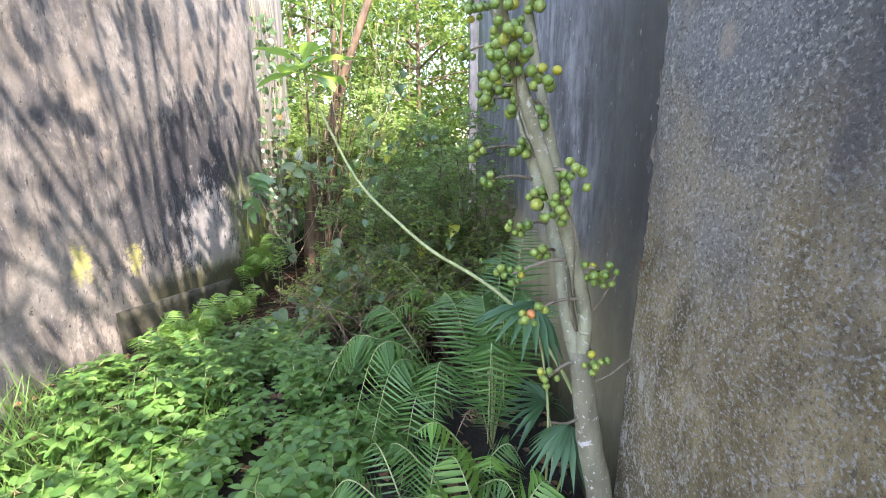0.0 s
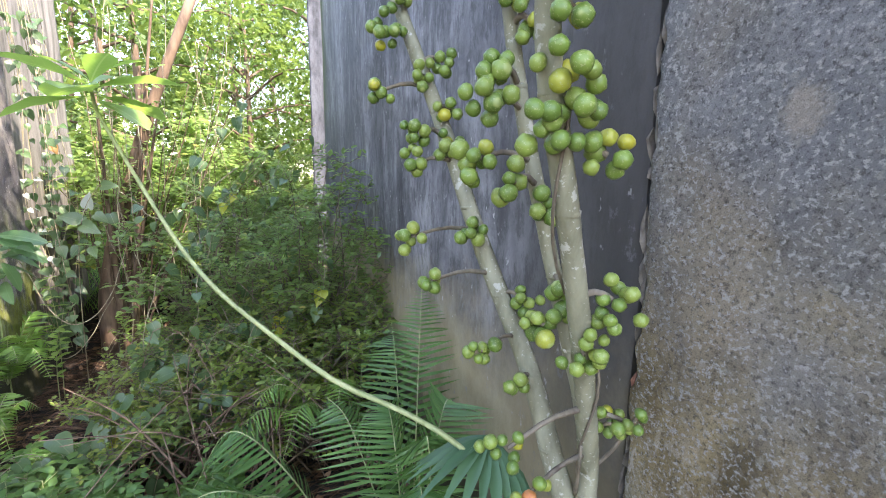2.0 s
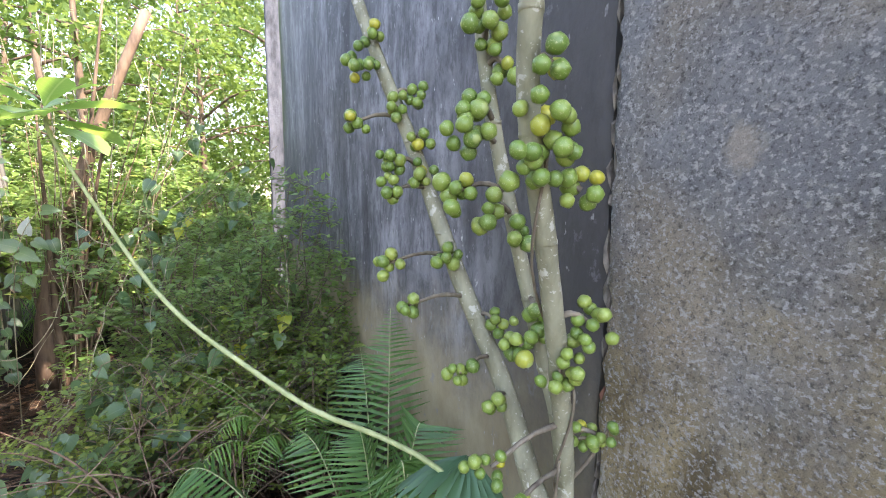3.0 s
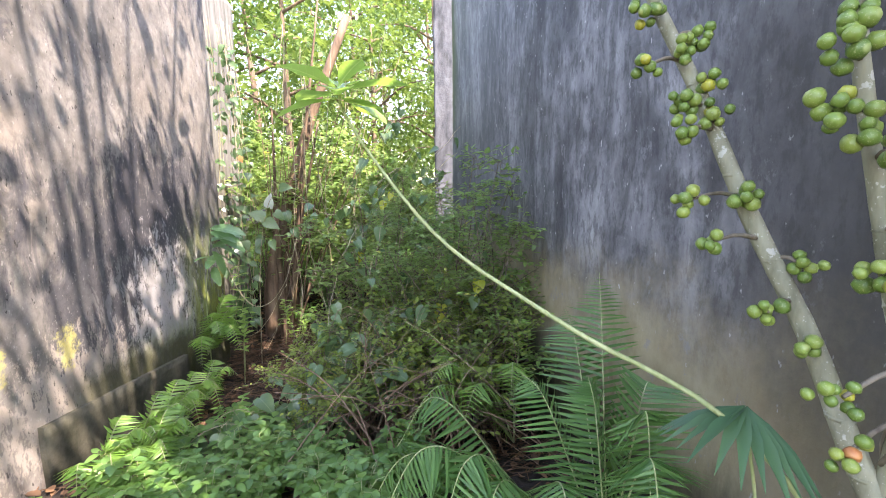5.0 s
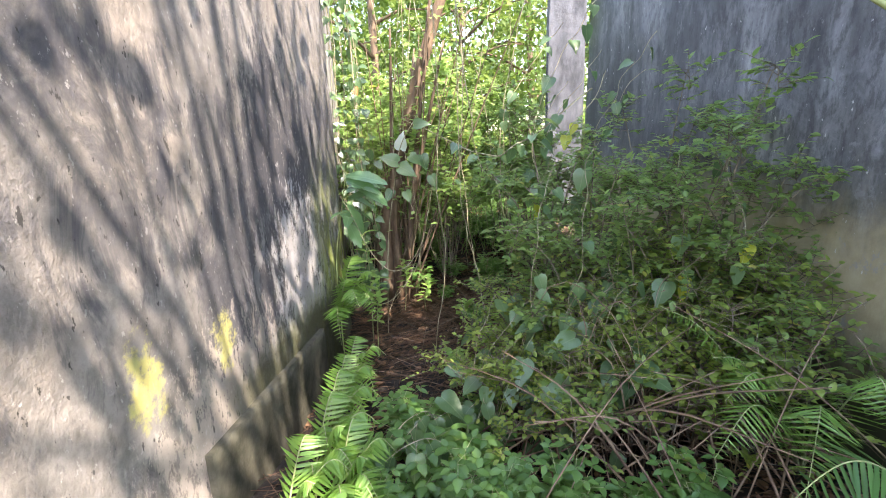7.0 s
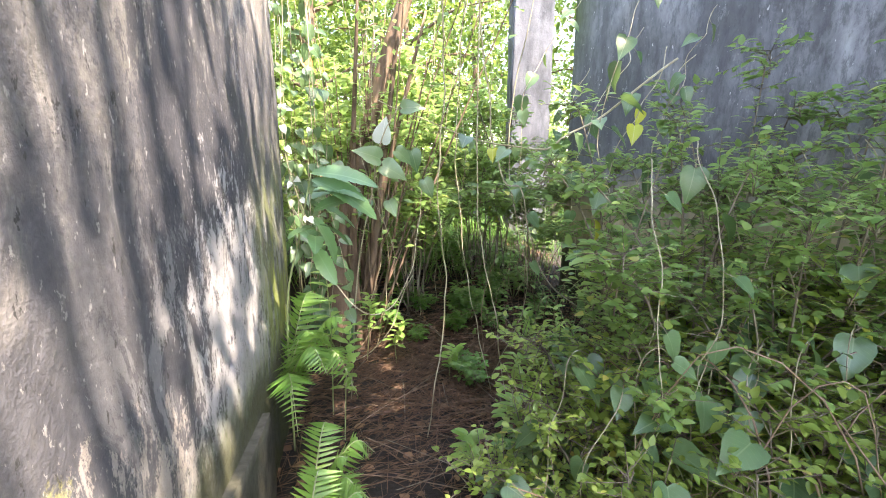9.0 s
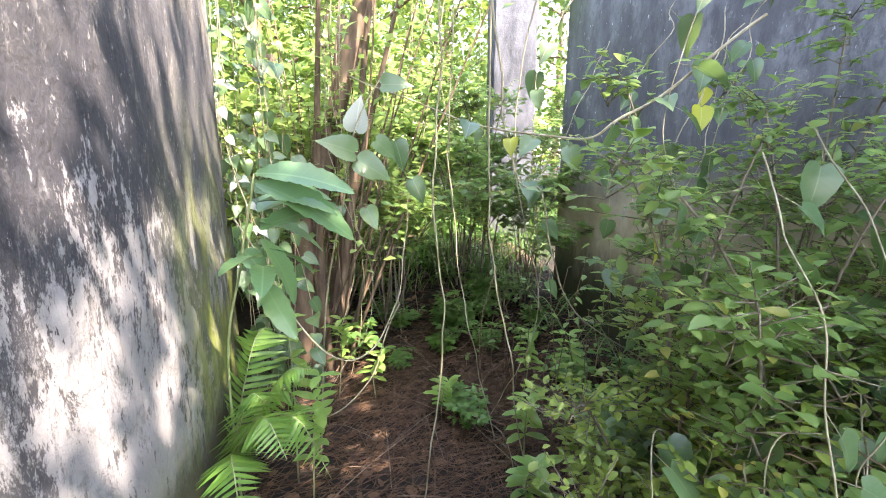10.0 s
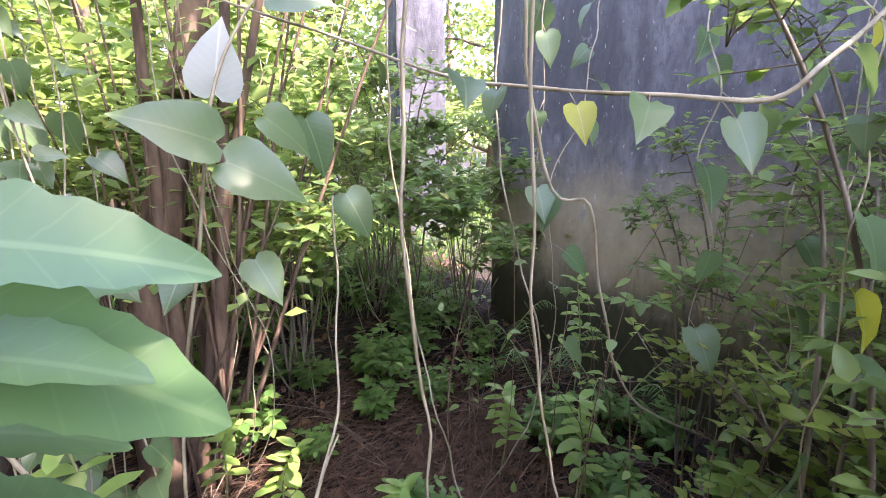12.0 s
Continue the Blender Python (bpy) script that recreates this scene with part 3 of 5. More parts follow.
# ---- trees and woods ----
def leafy(w, centre, radius, count, size, tpl, hang=0.2, squash=0.8):
    """Leaves scattered through a lump, denser to its outside."""
    c = Vector(centre)
    for _ in range(count):
        d = Vector((random.gauss(0, 1), random.gauss(0, 1), random.gauss(0, 1))).normalized()
        p = c + Vector((d.x, d.y, d.z * squash)) * radius * (rnd(0.1, 1) ** 0.5)
        way = Vector((rnd(-1, 1), rnd(-1, 1), rnd(-0.6, 0.5) - hang)).normalized()
        w.add(*tpl, aim(p, way, (rnd(-0.5, 0.5), rnd(-0.5, 0.5), 1), rnd(-0.5, 0.5), size * rnd(0.6, 1.25)))


def tree(place, height, spread, leaves, size, label, low=0.35, trunk=0.07, lumps=16, material=None, name="tree", bark=None, seed=1):
    random.seed(seed)
    root = thing(name, label, "tree", place)
    t, crown = Build(), Build()
    lean = Vector((rnd(-0.15, 0.15), rnd(-0.15, 0.15), 0)) * height * 0.5
    spine = curve_pts([(0, 0, -0.15), Vector((0, 0, height * 0.35)) + lean * 0.3, Vector((0, 0, height * 0.7)) + lean * 0.8, Vector((0, 0, height)) + lean], 12)
    t.tube(spine, trunk, trunk * 0.2, 8, 0.15)
    for i in range(lumps):
        u = low + (0.98 - low) * i / (lumps - 1)
        p = spine[min(12, int(u * 12))]
        a = i * 2.4 + rnd(-0.4, 0.4)
        r = spread * (0.45 + 0.55 * math.sin(math.pi * min(1, (u - low) / (1 - low) * 0.8 + 0.15))) * rnd(0.6, 1.1)
        end = p + Vector((math.cos(a) * r, math.sin(a) * r, rnd(0.0, 0.3) * r))
        mid = (p + end) / 2 + Vector((0, 0, 0.12 * r))
        t.tube(curve_pts([p, mid, end], 5), trunk * 0.35, trunk * 0.08, 5)
        leafy(crown, end, spread * rnd(0.30, 0.45), leaves // lumps, size, CLUMP_LEAF)
        leafy(crown, mid, spread * 0.25, leaves // lumps // 3, size, CLUMP_LEAF)
    part("trunk", t, bark or M_TRUNK, root, "slender brown trunk with limbs")
    part("crown", crown, material or M_TREE, root, "sunlit green leaves with gaps")
    return root


WOODS = [  # x, y, height, spread, leaves, seed
    (-1.9, 8.3, 5.2, 1.5, 3000, 11), (-0.5, 9.6, 4.4, 1.6, 3000, 12), (1.1, 10.8, 6.5, 1.9, 3600, 13), (-2.9, 11.0, 7.0, 2.0, 3600, 14),
    (2.7, 9.0, 5.0, 1.6, 2600, 15), (-0.9, 13.5, 7.5, 2.4, 4200, 16), (-4.6, 8.0, 5.5, 1.8, 2600, 17), (1.6, 15.0, 8.0, 2.6, 4200, 18),
    (4.6, 13.0, 7.0, 2.4, 3600, 19), (-5.0, 14.5, 8.5, 2.6, 4200, 20), (0.2, 18.5, 9.0, 3.0, 4200, 21), (-3.3, 19.0, 9.5, 3.2, 4200, 22)]
for x, y, h, s, n, seed in WOODS:
    tree((x, y, ground_z(x, y)), h, s, n, 0.17 if y > 12 else 0.13, "young sunlit woodland tree with light green leaves", 0.16, 0.05 + h * 0.007, 18, seed=seed)


def far_woods():
    """The edge of the wood round the place, as one mass of leaves."""
    random.seed(31)
    w = Build()
    for i in range(90):
        a = rnd(-1.35, 1.35)
        r = rnd(22, 30)
        c = (math.sin(a) * r, 3 + math.cos(a) * r, rnd(0.5, 8.5))
        leafy(w, c, rnd(1.3, 2.4), 150, 0.42, CLUMP_LEAF)
    return tagged(new("far_woods", w.mesh("far_woods", M_TREE)), "distant sunlit edge of green woodland", "woodland", kind="stuff")


far_woods()


def shade_tree():
    """The tree that leans over the passage and throws the dappled shade on the plaster wall."""
    random.seed(41)
    root = thing("shade_tree", "overhanging tree with drooping narrow leaves", "tree", (1.9, -1.6, 0))
    t, crown = Build(), Build()
    spine = curve_pts([(0, 0, -0.2), (-0.1, 0.2, 2.2), (-0.5, 0.9, 4.0), (-1.2, 1.9, 5.2)], 14)
    t.tube(spine, 0.14, 0.06, 9, 0.12)
    for i in range(46):
        p = spine[8 + i % 7]
        end = Vector((rnd(-3.5, -1.2), rnd(0.2, 5.2), rnd(3.6, 6.3)))
        mid = (p + end) / 2 + Vector((0, 0, 0.25))
        way = curve_pts([p, mid, end], 8)
        t.tube(way, 0.03, 0.008, 5)
        for _ in range(22):
            q = end + Vector((random.gauss(0, 0.24), random.gauss(0, 0.24), random.gauss(0, 0.2)))
            crown.add(*ELLIPSE, aim(q, (rnd(-0.5, 0.5), rnd(-0.5, 0.5), -1), (rnd(-1, 1), rnd(-1, 1), 0.1), 0, rnd(0.10, 0.20)))
    for i in range(34):
        p = spine[8 + i % 6]
        end = Vector((rnd(-2.15, -1.1), rnd(3.0, 5.4), rnd(4.0, 4.7)))
        t.tube(curve_pts([p, (p + end) / 2 + Vector((0, 0, 0.25)), end], 8), 0.02, 0.006, 5)
        for _ in range(38):
            q = end + Vector((random.gauss(0, 0.22), random.gauss(0, 0.22), random.gauss(0, 0.12)))
            crown.add(*ELLIPSE, aim(q, (rnd(-0.8, 0.8), rnd(-0.8, 0.8), -0.5), (rnd(-0.5, 0.5), rnd(-0.5, 0.5), 1), 0, rnd(0.12, 0.22)))
    part("trunk", t, M_TRUNK, root, "grey-brown leaning trunk with limbs")
    part("crown", crown, M_CANOPY, root, "drooping narrow leaves with gaps")


shade_tree()


# ---- the fruiting fig tree ----
def fig_mesh(name, r, material):
    w = Build()
    rows, cols = 7, 10
    v = [(0, 0, -r * 0.9)]
    for i in range(1, rows):
        a = math.pi * i / rows
        rr, zz = math.sin(a) * r, -math.cos(a) * r * 0.9
        for k in range(cols):
            b = 2 * math.pi * k / cols
            g = 1 + 0.045 * math.cos(5 * b)
            v.append((rr * math.cos(b) * g, rr * math.sin(b) * g, zz))
    v += [(0, 0, r * 0.98)]
    f = [(0, 1 + (k + 1) % cols, 1 + k) for k in range(cols)]
    for i in range(rows - 2):
        for k in range(cols):
            a, b = 1 + i * cols + k, 1 + i * cols + (k + 1) % cols
            f.append((a, b, b + cols, a + cols))
    e = len(v) - 1
    f += [(e, e - cols + k, e - cols + (k + 1) % cols) for k in range(cols)]
    w.add(v, f)
    return w.mesh(name, material)


STEMS = {
    "left": ([(0.375, 1.10, 0.76), (0.35, 1.15, 0.88), (0.33, 1.23, 1.06), (0.27, 1.33, 1.29), (0.21, 1.44, 1.57), (0.13, 1.59, 1.92), (0.04, 1.74, 2.4)], 0.024, 0.014),
    "mid": ([(0.37, 1.085, 0.92), (0.34, 1.07, 1.05), (0.31, 1.08, 1.17), (0.26, 1.09, 1.36), (0.21, 1.10, 1.57), (0.185, 1.11, 1.75), (0.15, 1.12, 2.1)], 0.0155, 0.0105),
    "right": ([(0.38, 1.10, 0.77), (0.375, 1.085, 0.92), (0.31, 1.03, 1.10), (0.25, 0.98, 1.24), (0.17, 0.92, 1.42), (0.11, 0.88, 1.57), (0.07, 0.82, 1.72), (0.03, 0.76, 2.05)], 0.0195, 0.0105)}
CLUSTERS = {
    "left": [(0.14, 1.52, 1.84, 6), (0.10, 1.48, 1.76, 12), (0.22, 1.46, 1.70, 8), (0.16, 1.44, 1.66, 5), (0.07, 1.42, 1.62, 6), (0.22, 1.41, 1.59, 7),
             (0.13, 1.39, 1.54, 9), (0.20, 1.38, 1.51, 8), (0.12, 1.36, 1.47, 5), (0.23, 1.31, 1.34, 9), (0.09, 1.30, 1.33, 7), (0.13, 1.27, 1.25, 6),
             (0.32, 1.25, 1.20, 7), (0.21, 1.21, 1.12, 8), (0.27, 1.18, 1.05, 4)],
    "mid": [(0.11, 1.04, 1.47, 9), (0.13, 1.05, 1.55, 9), (0.15, 1.05, 1.59, 6), (0.20, 1.06, 1.66, 6), (0.17, 1.06, 1.71, 12), (0.17, 1.04, 1.44, 6),
            (0.22, 1.04, 1.40, 5), (0.22, 1.03, 1.23, 11), (0.25, 1.03, 1.27, 6)],
    "right": [(0.11, 0.84, 1.59, 6), (0.12, 0.86, 1.53, 14), (0.12, 0.87, 1.49, 9), (0.19, 0.88, 1.47, 8), (0.28, 0.94, 1.28, 11), (0.26, 0.96, 1.23, 6),
              (0.25, 0.97, 1.20, 8), (0.38, 1.02, 1.05, 9), (0.17, 1.03, 1.04, 9), (0.40, 1.05, 0.79, 8), (0.28, 1.05, 0.75, 7), (0.22, 1.05, 0.93, 8), (0.40, 1.05, 1.02, 8)]}


def fig_tree():
    random.seed(51)
    root = thing("fig_tree", "fruiting fig tree with pale stems and clustered green figs", "tree")
    trunk = Build()
    trunk.tube(curve_pts([(0.49, 1.10, -0.12), (0.47, 1.10, 0.30), (0.43, 1.10, 0.48), (0.40, 1.10, 0.64), (0.378, 1.10, 0.80)], 14), 0.039, 0.031, 12, 0.12)
    part("trunk", trunk, M_LICHENBARK, root, "pale trunk with lichen patches")
    paths = {}
    for key, (ctrl, r0, r1) in STEMS.items():
        w = Build()
        paths[key] = curve_pts(ctrl, 34)
        w.tube(paths[key], r0, r1, 10, 0.10)
        for i in range(3, 34, 4):
            q, r = paths[key][i], (r0 + (r1 - r0) * i / 34) * 1.05
            w.tube([q + Vector((0, 0, -0.004)), q + Vector((0, 0, 0.004))], r, r, 10, 0.1)
        part("stem", w, M_FIGBARK, root, "pale greenish stem with leaf scars")
    creeper = Build()
    turns = [p + Vector((math.cos(i * 0.5), math.sin(i * 0.5), 0)) * 0.022 for i, p in enumerate(paths["right"][:24])]
    creeper.tube(turns, 0.0028, 0.002, 5)
    part("twining_creeper", creeper, M_TWIG, root, "thin brown creeper wound round a stem")
    meshes = [fig_mesh("fig_large", 0.0135, M_FIG), fig_mesh("fig_middle", 0.0120, M_FIG), fig_mesh("fig_small", 0.0105, M_FIG)]
    ripe = fig_mesh("fig_ripe", 0.0130, M_RIPE)
    for key, rows in CLUSTERS.items():
        for j, (x, y, z, n) in enumerate(rows):
            c = Vector((x, y, z))
            near = min(paths[key] + ([Vector((0.40, 1.10, 0.62))] if z < 0.8 else []), key=lambda p: (p - c).length + abs(p.z + 0.0 - z) * 0.3)
            w = Build()
            w.tube(curve_pts([near, near.lerp(c, 0.5) + Vector((0, 0, 0.012)), c], 5), 0.0055, 0.0035, 6, 0.3)
            cl = part("fruiting_twig", w, M_TWIG, root, "knobbly fruiting twig")
            placed = []
            for _ in range(700):
                if len(placed) >= 1 + int(n * 0.8):
                    break
                spread = 0.006 + 0.0012 * n
                q = c + Vector((random.gauss(0, 1) * spread * 0.75, random.gauss(0, 1) * spread * 0.6, random.gauss(0, 1) * spread * 0.7))
                if all((q - o).length > 0.0215 for o in placed) and all((q - o).length > 0.024 for o in paths[key]):
                    placed.append(q)
            for q in placed:
                red = key == "right" and j == 11 and q is placed[0]
                fig = new("fig", ripe if red else random.choice(meshes[1:] if key == "right" else meshes))
                fig.parent = cl
                out = (q - c) + Vector((rnd(-0.02, 0.02), rnd(-0.02, 0.02), 0.004))
                fig.matrix_local = Matrix.Translation(q) @ out.to_track_quat("Z", "Y").to_matrix().to_4x4()
                if not red:
                    fig.scale = (s := rnd(0.90, 1.12) * (0.94 if key == "right" else 1.04), s, s)
    for a, b in (((0.40, 1.10, 0.70), (0.50, 1.06, 0.80)), ((0.385, 1.1, 0.9), (0.43, 1.03, 1.05)), ((0.36, 1.1, 0.86), (0.30, 1.02, 1.02)), ((0.40, 1.1, 0.60), (0.29, 1.04, 0.62))):
        dry = Build()
        dry.tube(curve_pts([a, Vector(a).lerp(Vector(b), 0.5) + Vector((0, 0, -0.015)), b], 6), 0.005, 0.0025, 6, 0.3)
        part("bare_twig", dry, M_TWIG, root, "dry bare side twig")
    lw = Build()
    for d in ((0.3, -0.4, 0.6), (-0.4, -0.3, 0.3), (0.5, 0.2, 0.2)):
        lw.add(*OVATE, aim((0.09, 1.66, 2.1), d, s=0.10))
    part("leaf_tuft", lw, M_HERB, root, "small fresh leaf tuft")


fig_tree()


# ---- leaning green sapling ----
def sapling():
    random.seed(61)
    root = thing("leaning_sapling", "leaning sapling with bare green stem and leaf rosette", "sapling")
    way = curve_pts([(0.43, 1.18, 0.55), (0.33, 1.24, 0.73), (0.21, 1.31, 0.862), (0.095, 1.37, 0.935), (-0.04, 1.42, 1.005), (-0.17, 1.55, 1.085), (-0.29, 1.69, 1.165), (-0.395, 1.84, 1.27), (-0.54, 2.05, 1.475), (-0.63, 2.15, 1.63), (-0.645, 2.17, 1.70)], 30)
    w = Build()
    w.tube(way, 0.0066, 0.0050, 9, 0.08)
    part("stem", w, M_GREENSTEM, root, "smooth pale green stem")
    tip = way[-1]
    me = Build()
    me.add(*OBOVATE)
    blade = me.mesh("rosette_leaf", M_ROSETTE)
    for i in range(11):
        a = i * 2.4 + 0.5
        up = 0.95 - 0.12 * i
        d = Vector((math.cos(a), math.sin(a), up * 0.9))
        ob = new("leaf", blade)
        ob.parent = root
        ob.matrix_local = aim(tip + Vector((0, 0, 0.03 - 0.006 * i)), d, s=rnd(0.21, 0.27) * (0.65 if i < 3 else 1))


M_ROSETTE = leaf_material("fresh_rosette_leaf", (0.20, 0.37, 0.10), (0.30, 0.47, 0.13), (0.5, 0.75, 0.1), 0.38, 0.45, vein=(0.40, 0.52, 0.20))
sapling()


# ---- ferns ----
def frond_into(w, stalk, ctrl, width, pairs, tpl=PINNA, forward=0.34, sag=0.45, bare=0.12, up=(0, 0, 1)):
    """One frond: a stalk through the control points with pinnae on both sides."""
    way = curve_pts(ctrl, pairs)
    stalk.tube(way, 0.0042, 0.0012, 5)
    upv = Vector(up)
    for i in range(int(pairs * bare), pairs + 1):
        u = (i - pairs * bare) / (pairs * (1 - bare))
        d = (way[min(i + 1, pairs)] - way[max(i - 1, 0)]).normalized()
        s = d.cross(upv)
        s = s.normalized() if s.length > 1e-3 else Vector((1, 0, 0))
        nrm = s.cross(d)
        size = width * max(0.06, max(0.0, math.sin(math.pi * min(1.0, 0.16 + 0.84 * u) ** 0.9)) ** 0.75) * rnd(0.9, 1.08)
        for k in (-1, 1):
            ray = (s * k + d * forward * rnd(0.8, 1.2) - nrm * sag * rnd(0.3, 1.3)).normalized()
            w.add(*tpl, aim(way[i], ray, nrm, 0, size))


def fern(place, fronds, label, material=None, group="", tpl=PINNA, name="fern"):
    """fronds: (tip offset, lift of the arch, pinna length, pairs)."""
    root = thing(name, label, "fern", place, group)
    for tip, lift, width, pairs in fronds:
        w, st = Build(), Build()
        tip = Vector(tip)
        frond_into(w, st, [(0, 0, 0), tip * 0.35 + Vector((0, 0, lift * 0.8)), tip * 0.72 + Vector((0, 0, lift)), tip], width, pairs, tpl)
        fr = part("frond", w, material or M_FERN, root)
        part("stalk", st, M_GREENSTEM, fr)
    return root


random.seed(71)
fern((0.22, 1.72, 0.0), [((0.22, 0.55, 0.98), 0.06, 0.19, 46), ((0.10, 0.62, 0.80), 0.12, 0.20, 44), ((-0.06, -0.35, 0.30), 0.42, 0.17, 44),
                         ((0.20, 0.10, 0.66), 0.20, 0.19, 42), ((-0.05, 0.10, 0.72), 0.10, 0.17, 42), ((0.02, -0.18, 0.34), 0.46, 0.17, 42), ((-0.22, 0.30, 0.66), 0.12, 0.16, 40)],
     "large dark green sword fern with arching fronds beside the wall")
fern((0.05, 1.95, 0.0), [((-0.62, -0.15, 0.22), 0.34, 0.20, 46), ((-0.52, 0.20, 0.32), 0.32, 0.18, 44), ((-0.35, -0.42, 0.14), 0.36, 0.18, 44), ((-0.46, -0.30, 0.08), 0.44, 0.19, 44),
                         ((-0.10, -0.55, 0.12), 0.40, 0.16, 42), ((-0.70, 0.02, 0.05), 0.36, 0.17, 44), ((-0.22, -0.52, 0.02), 0.34, 0.17, 42)], "spreading dark green fern arching low over the ground")
fern((0.22, 2.75, -0.1), [((-0.60, 0.10, 0.72), 0.10, 0.14, 36), ((-0.48, -0.06, 0.58), 0.12, 0.15, 36), ((-0.62, -0.32, 0.38), 0.22, 0.16, 38), ((-0.52, -0.20, 0.50), 0.2, 0.15, 38),
                          ((-0.15, -0.40, 0.50), 0.25, 0.15, 38), ((-0.40, -0.42, 0.30), 0.30, 0.15, 38), ((0.10, 0.2, 0.70), 0.10, 0.13, 34)], "bright green fern leaning out from the dark wall foot", M_FERNB)
fern((0.20, 1.42, 0.02), [((-0.30, -0.10, 0.36), 0.12, 0.13, 20), ((-0.05, -0.22, 0.30), 0.10, 0.12, 18)], "young light green fern with broad leaflets", M_FERNB, tpl=PINNA_WIDE)
fern((0.16, 1.12, 0.0), [((-0.26, 0.02, 0.22), 0.14, 0.13, 22), ((-0.02, -0.24, 0.18), 0.12, 0.12, 20), ((0.22, 0.10, 0.24), 0.12, 0.12, 20), ((-0.16, 0.22, 0.26), 0.12, 0.12, 20)], "young light green fern with broad leaflets", M_FERNB, tpl=PINNA_WIDE)
fern((-0.08, 1.18, 0.0), [((-0.32, 0.06, 0.16), 0.16, 0.13, 30), ((-0.14, -0.26, 0.12), 0.16, 0.13, 30), ((0.24, -0.12, 0.14), 0.16, 0.12, 30), ((0.10, 0.26, 0.22), 0.14, 0.12, 30), ((-0.22, 0.28, 0.2), 0.14, 0.095, 24)], "low dark fern in the shade by the fig tree")
fern((0.05, 1.35, 0.0), [((-0.32, 0.10, 0.14), 0.16, 0.13, 32), ((-0.22, -0.25, 0.10), 0.16, 0.13, 32), ((0.22, -0.22, 0.12), 0.2, 0.12, 30), ((0.25, 0.02, 0.2), 0.16, 0.12, 30)], "low dark fern in the shade by the fig tree")
for x, y, z, s in ((-1.76, 2.98, -0.02, 0.75), (-1.78, 3.30, -0.08, 0.66), (-1.74, 2.72, 0.03, 0.75), (-1.78, 3.62, -0.14, 0.7), (-1.62, 2.58, 0.05, 0.62), (-1.76, 2.44, 0.08, 0.66)):
    fern((x, y, z), [((0.26 * s, -0.22 * s, 0.24 * s), 0.10, 0.095, 24), ((0.34 * s, 0.10 * s, 0.24 * s), 0.12, 0.095, 24), ((0.10 * s, 0.32 * s, 0.30 * s), 0.10, 0.095, 24),
                     ((0.12 * s, -0.36 * s, 0.16 * s), 0.14, 0.095, 24), ((0.2 * s, -0.05, 0.36 * s), 0.06, 0.095, 24), ((0.30 * s, -0.30 * s, 0.05 * s), 0.16, 0.095, 24)], "bright fern growing along the footing ledge", M_FERNB, "ferns on the ledge", PINNA_WIDE)
fern((-1.93, 4.22, 0.0), [((0.30, -0.10, 0.42), 0.10, 0.13, 32), ((0.22, -0.32, 0.26), 0.16, 0.13, 32), ((0.14, 0.22, 0.46), 0.10, 0.13, 30), ((0.10, -0.40, 0.05), 0.20, 0.12, 30), ((0.34, -0.24, 0.10), 0.22, 0.13, 32), ((0.16, -0.22, 0.40), 0.10, 0.12, 30),
                          ((0.28, 0.05, 0.12), 0.2, 0.11, 20)], "bright fern rooted at the foot of the plaster wall", M_FERNB, tpl=PINNA_WIDE)
for x, y in ((-0.15, 6.15), (0.15, 5.55), (-0.35, 6.6), (0.22, 4.75), (0.10, 5.15)):
    s = rnd(0.85, 1.15)
    fern((x, y, ground_z(x, y)), [((-0.38 * s, -0.15, 0.30), 0.16, 0.10, 22), ((-0.12, -0.40 * s, 0.26), 0.18, 0.10, 22), ((0.25, -0.25, 0.34), 0.14, 0.10, 22), ((-0.2, 0.25, 0.34), 0.12, 0.10, 20)],
         "dark fern at the foot of the blackened wall", None, "ferns by the far wall")


def fan_palm():
    root = thing("fan_palm", "young fan palm with a pleated grey-green leaf", "palm", (0.36, 1.30, 0))
    for (tip, face, s, n) in (((-0.07, 0.02, 0.86), (-0.6, -0.25, 0.15), 0.22, 17), ((0.05, -0.05, 0.46), (-0.35, -0.5, -0.1), 0.19, 15), ((0.05, 0.25, 0.35), (-0.2, 0.3, 0.2), 0.22, 14)):
        st, w = Build(), Build()
        tip = Vector(tip)
        st.tube(curve_pts([(0, 0, 0), tip * 0.5 + Vector((0.03, 0, 0.05)), tip], 8), 0.005, 0.004, 6)
        f = Vector(face).normalized()
        side = f.cross(Vector((0, 0, 1))).normalized()
        for i in range(n):
            a = (i / (n - 1) - 0.5) * 3.3
            d = f * math.cos(a) + side * math.sin(a) + Vector((0, 0, -0.25 - 0.2 * abs(a)))
            w.add(*leaf_shape(0.07, 4, lambda y: max(0.03, 0.35 + 1.6 * y if y < 0.42 else (1 - y) * 1.8), 0.5, 0.22), aim(tip, d, s=s * rnd(0.9, 1.05)))
        leaf = part("leaf", w, M_PALM, root, "pleated fan leaf")
        part("leaf_stalk", st, M_GREENSTEM, leaf)


fan_palm()


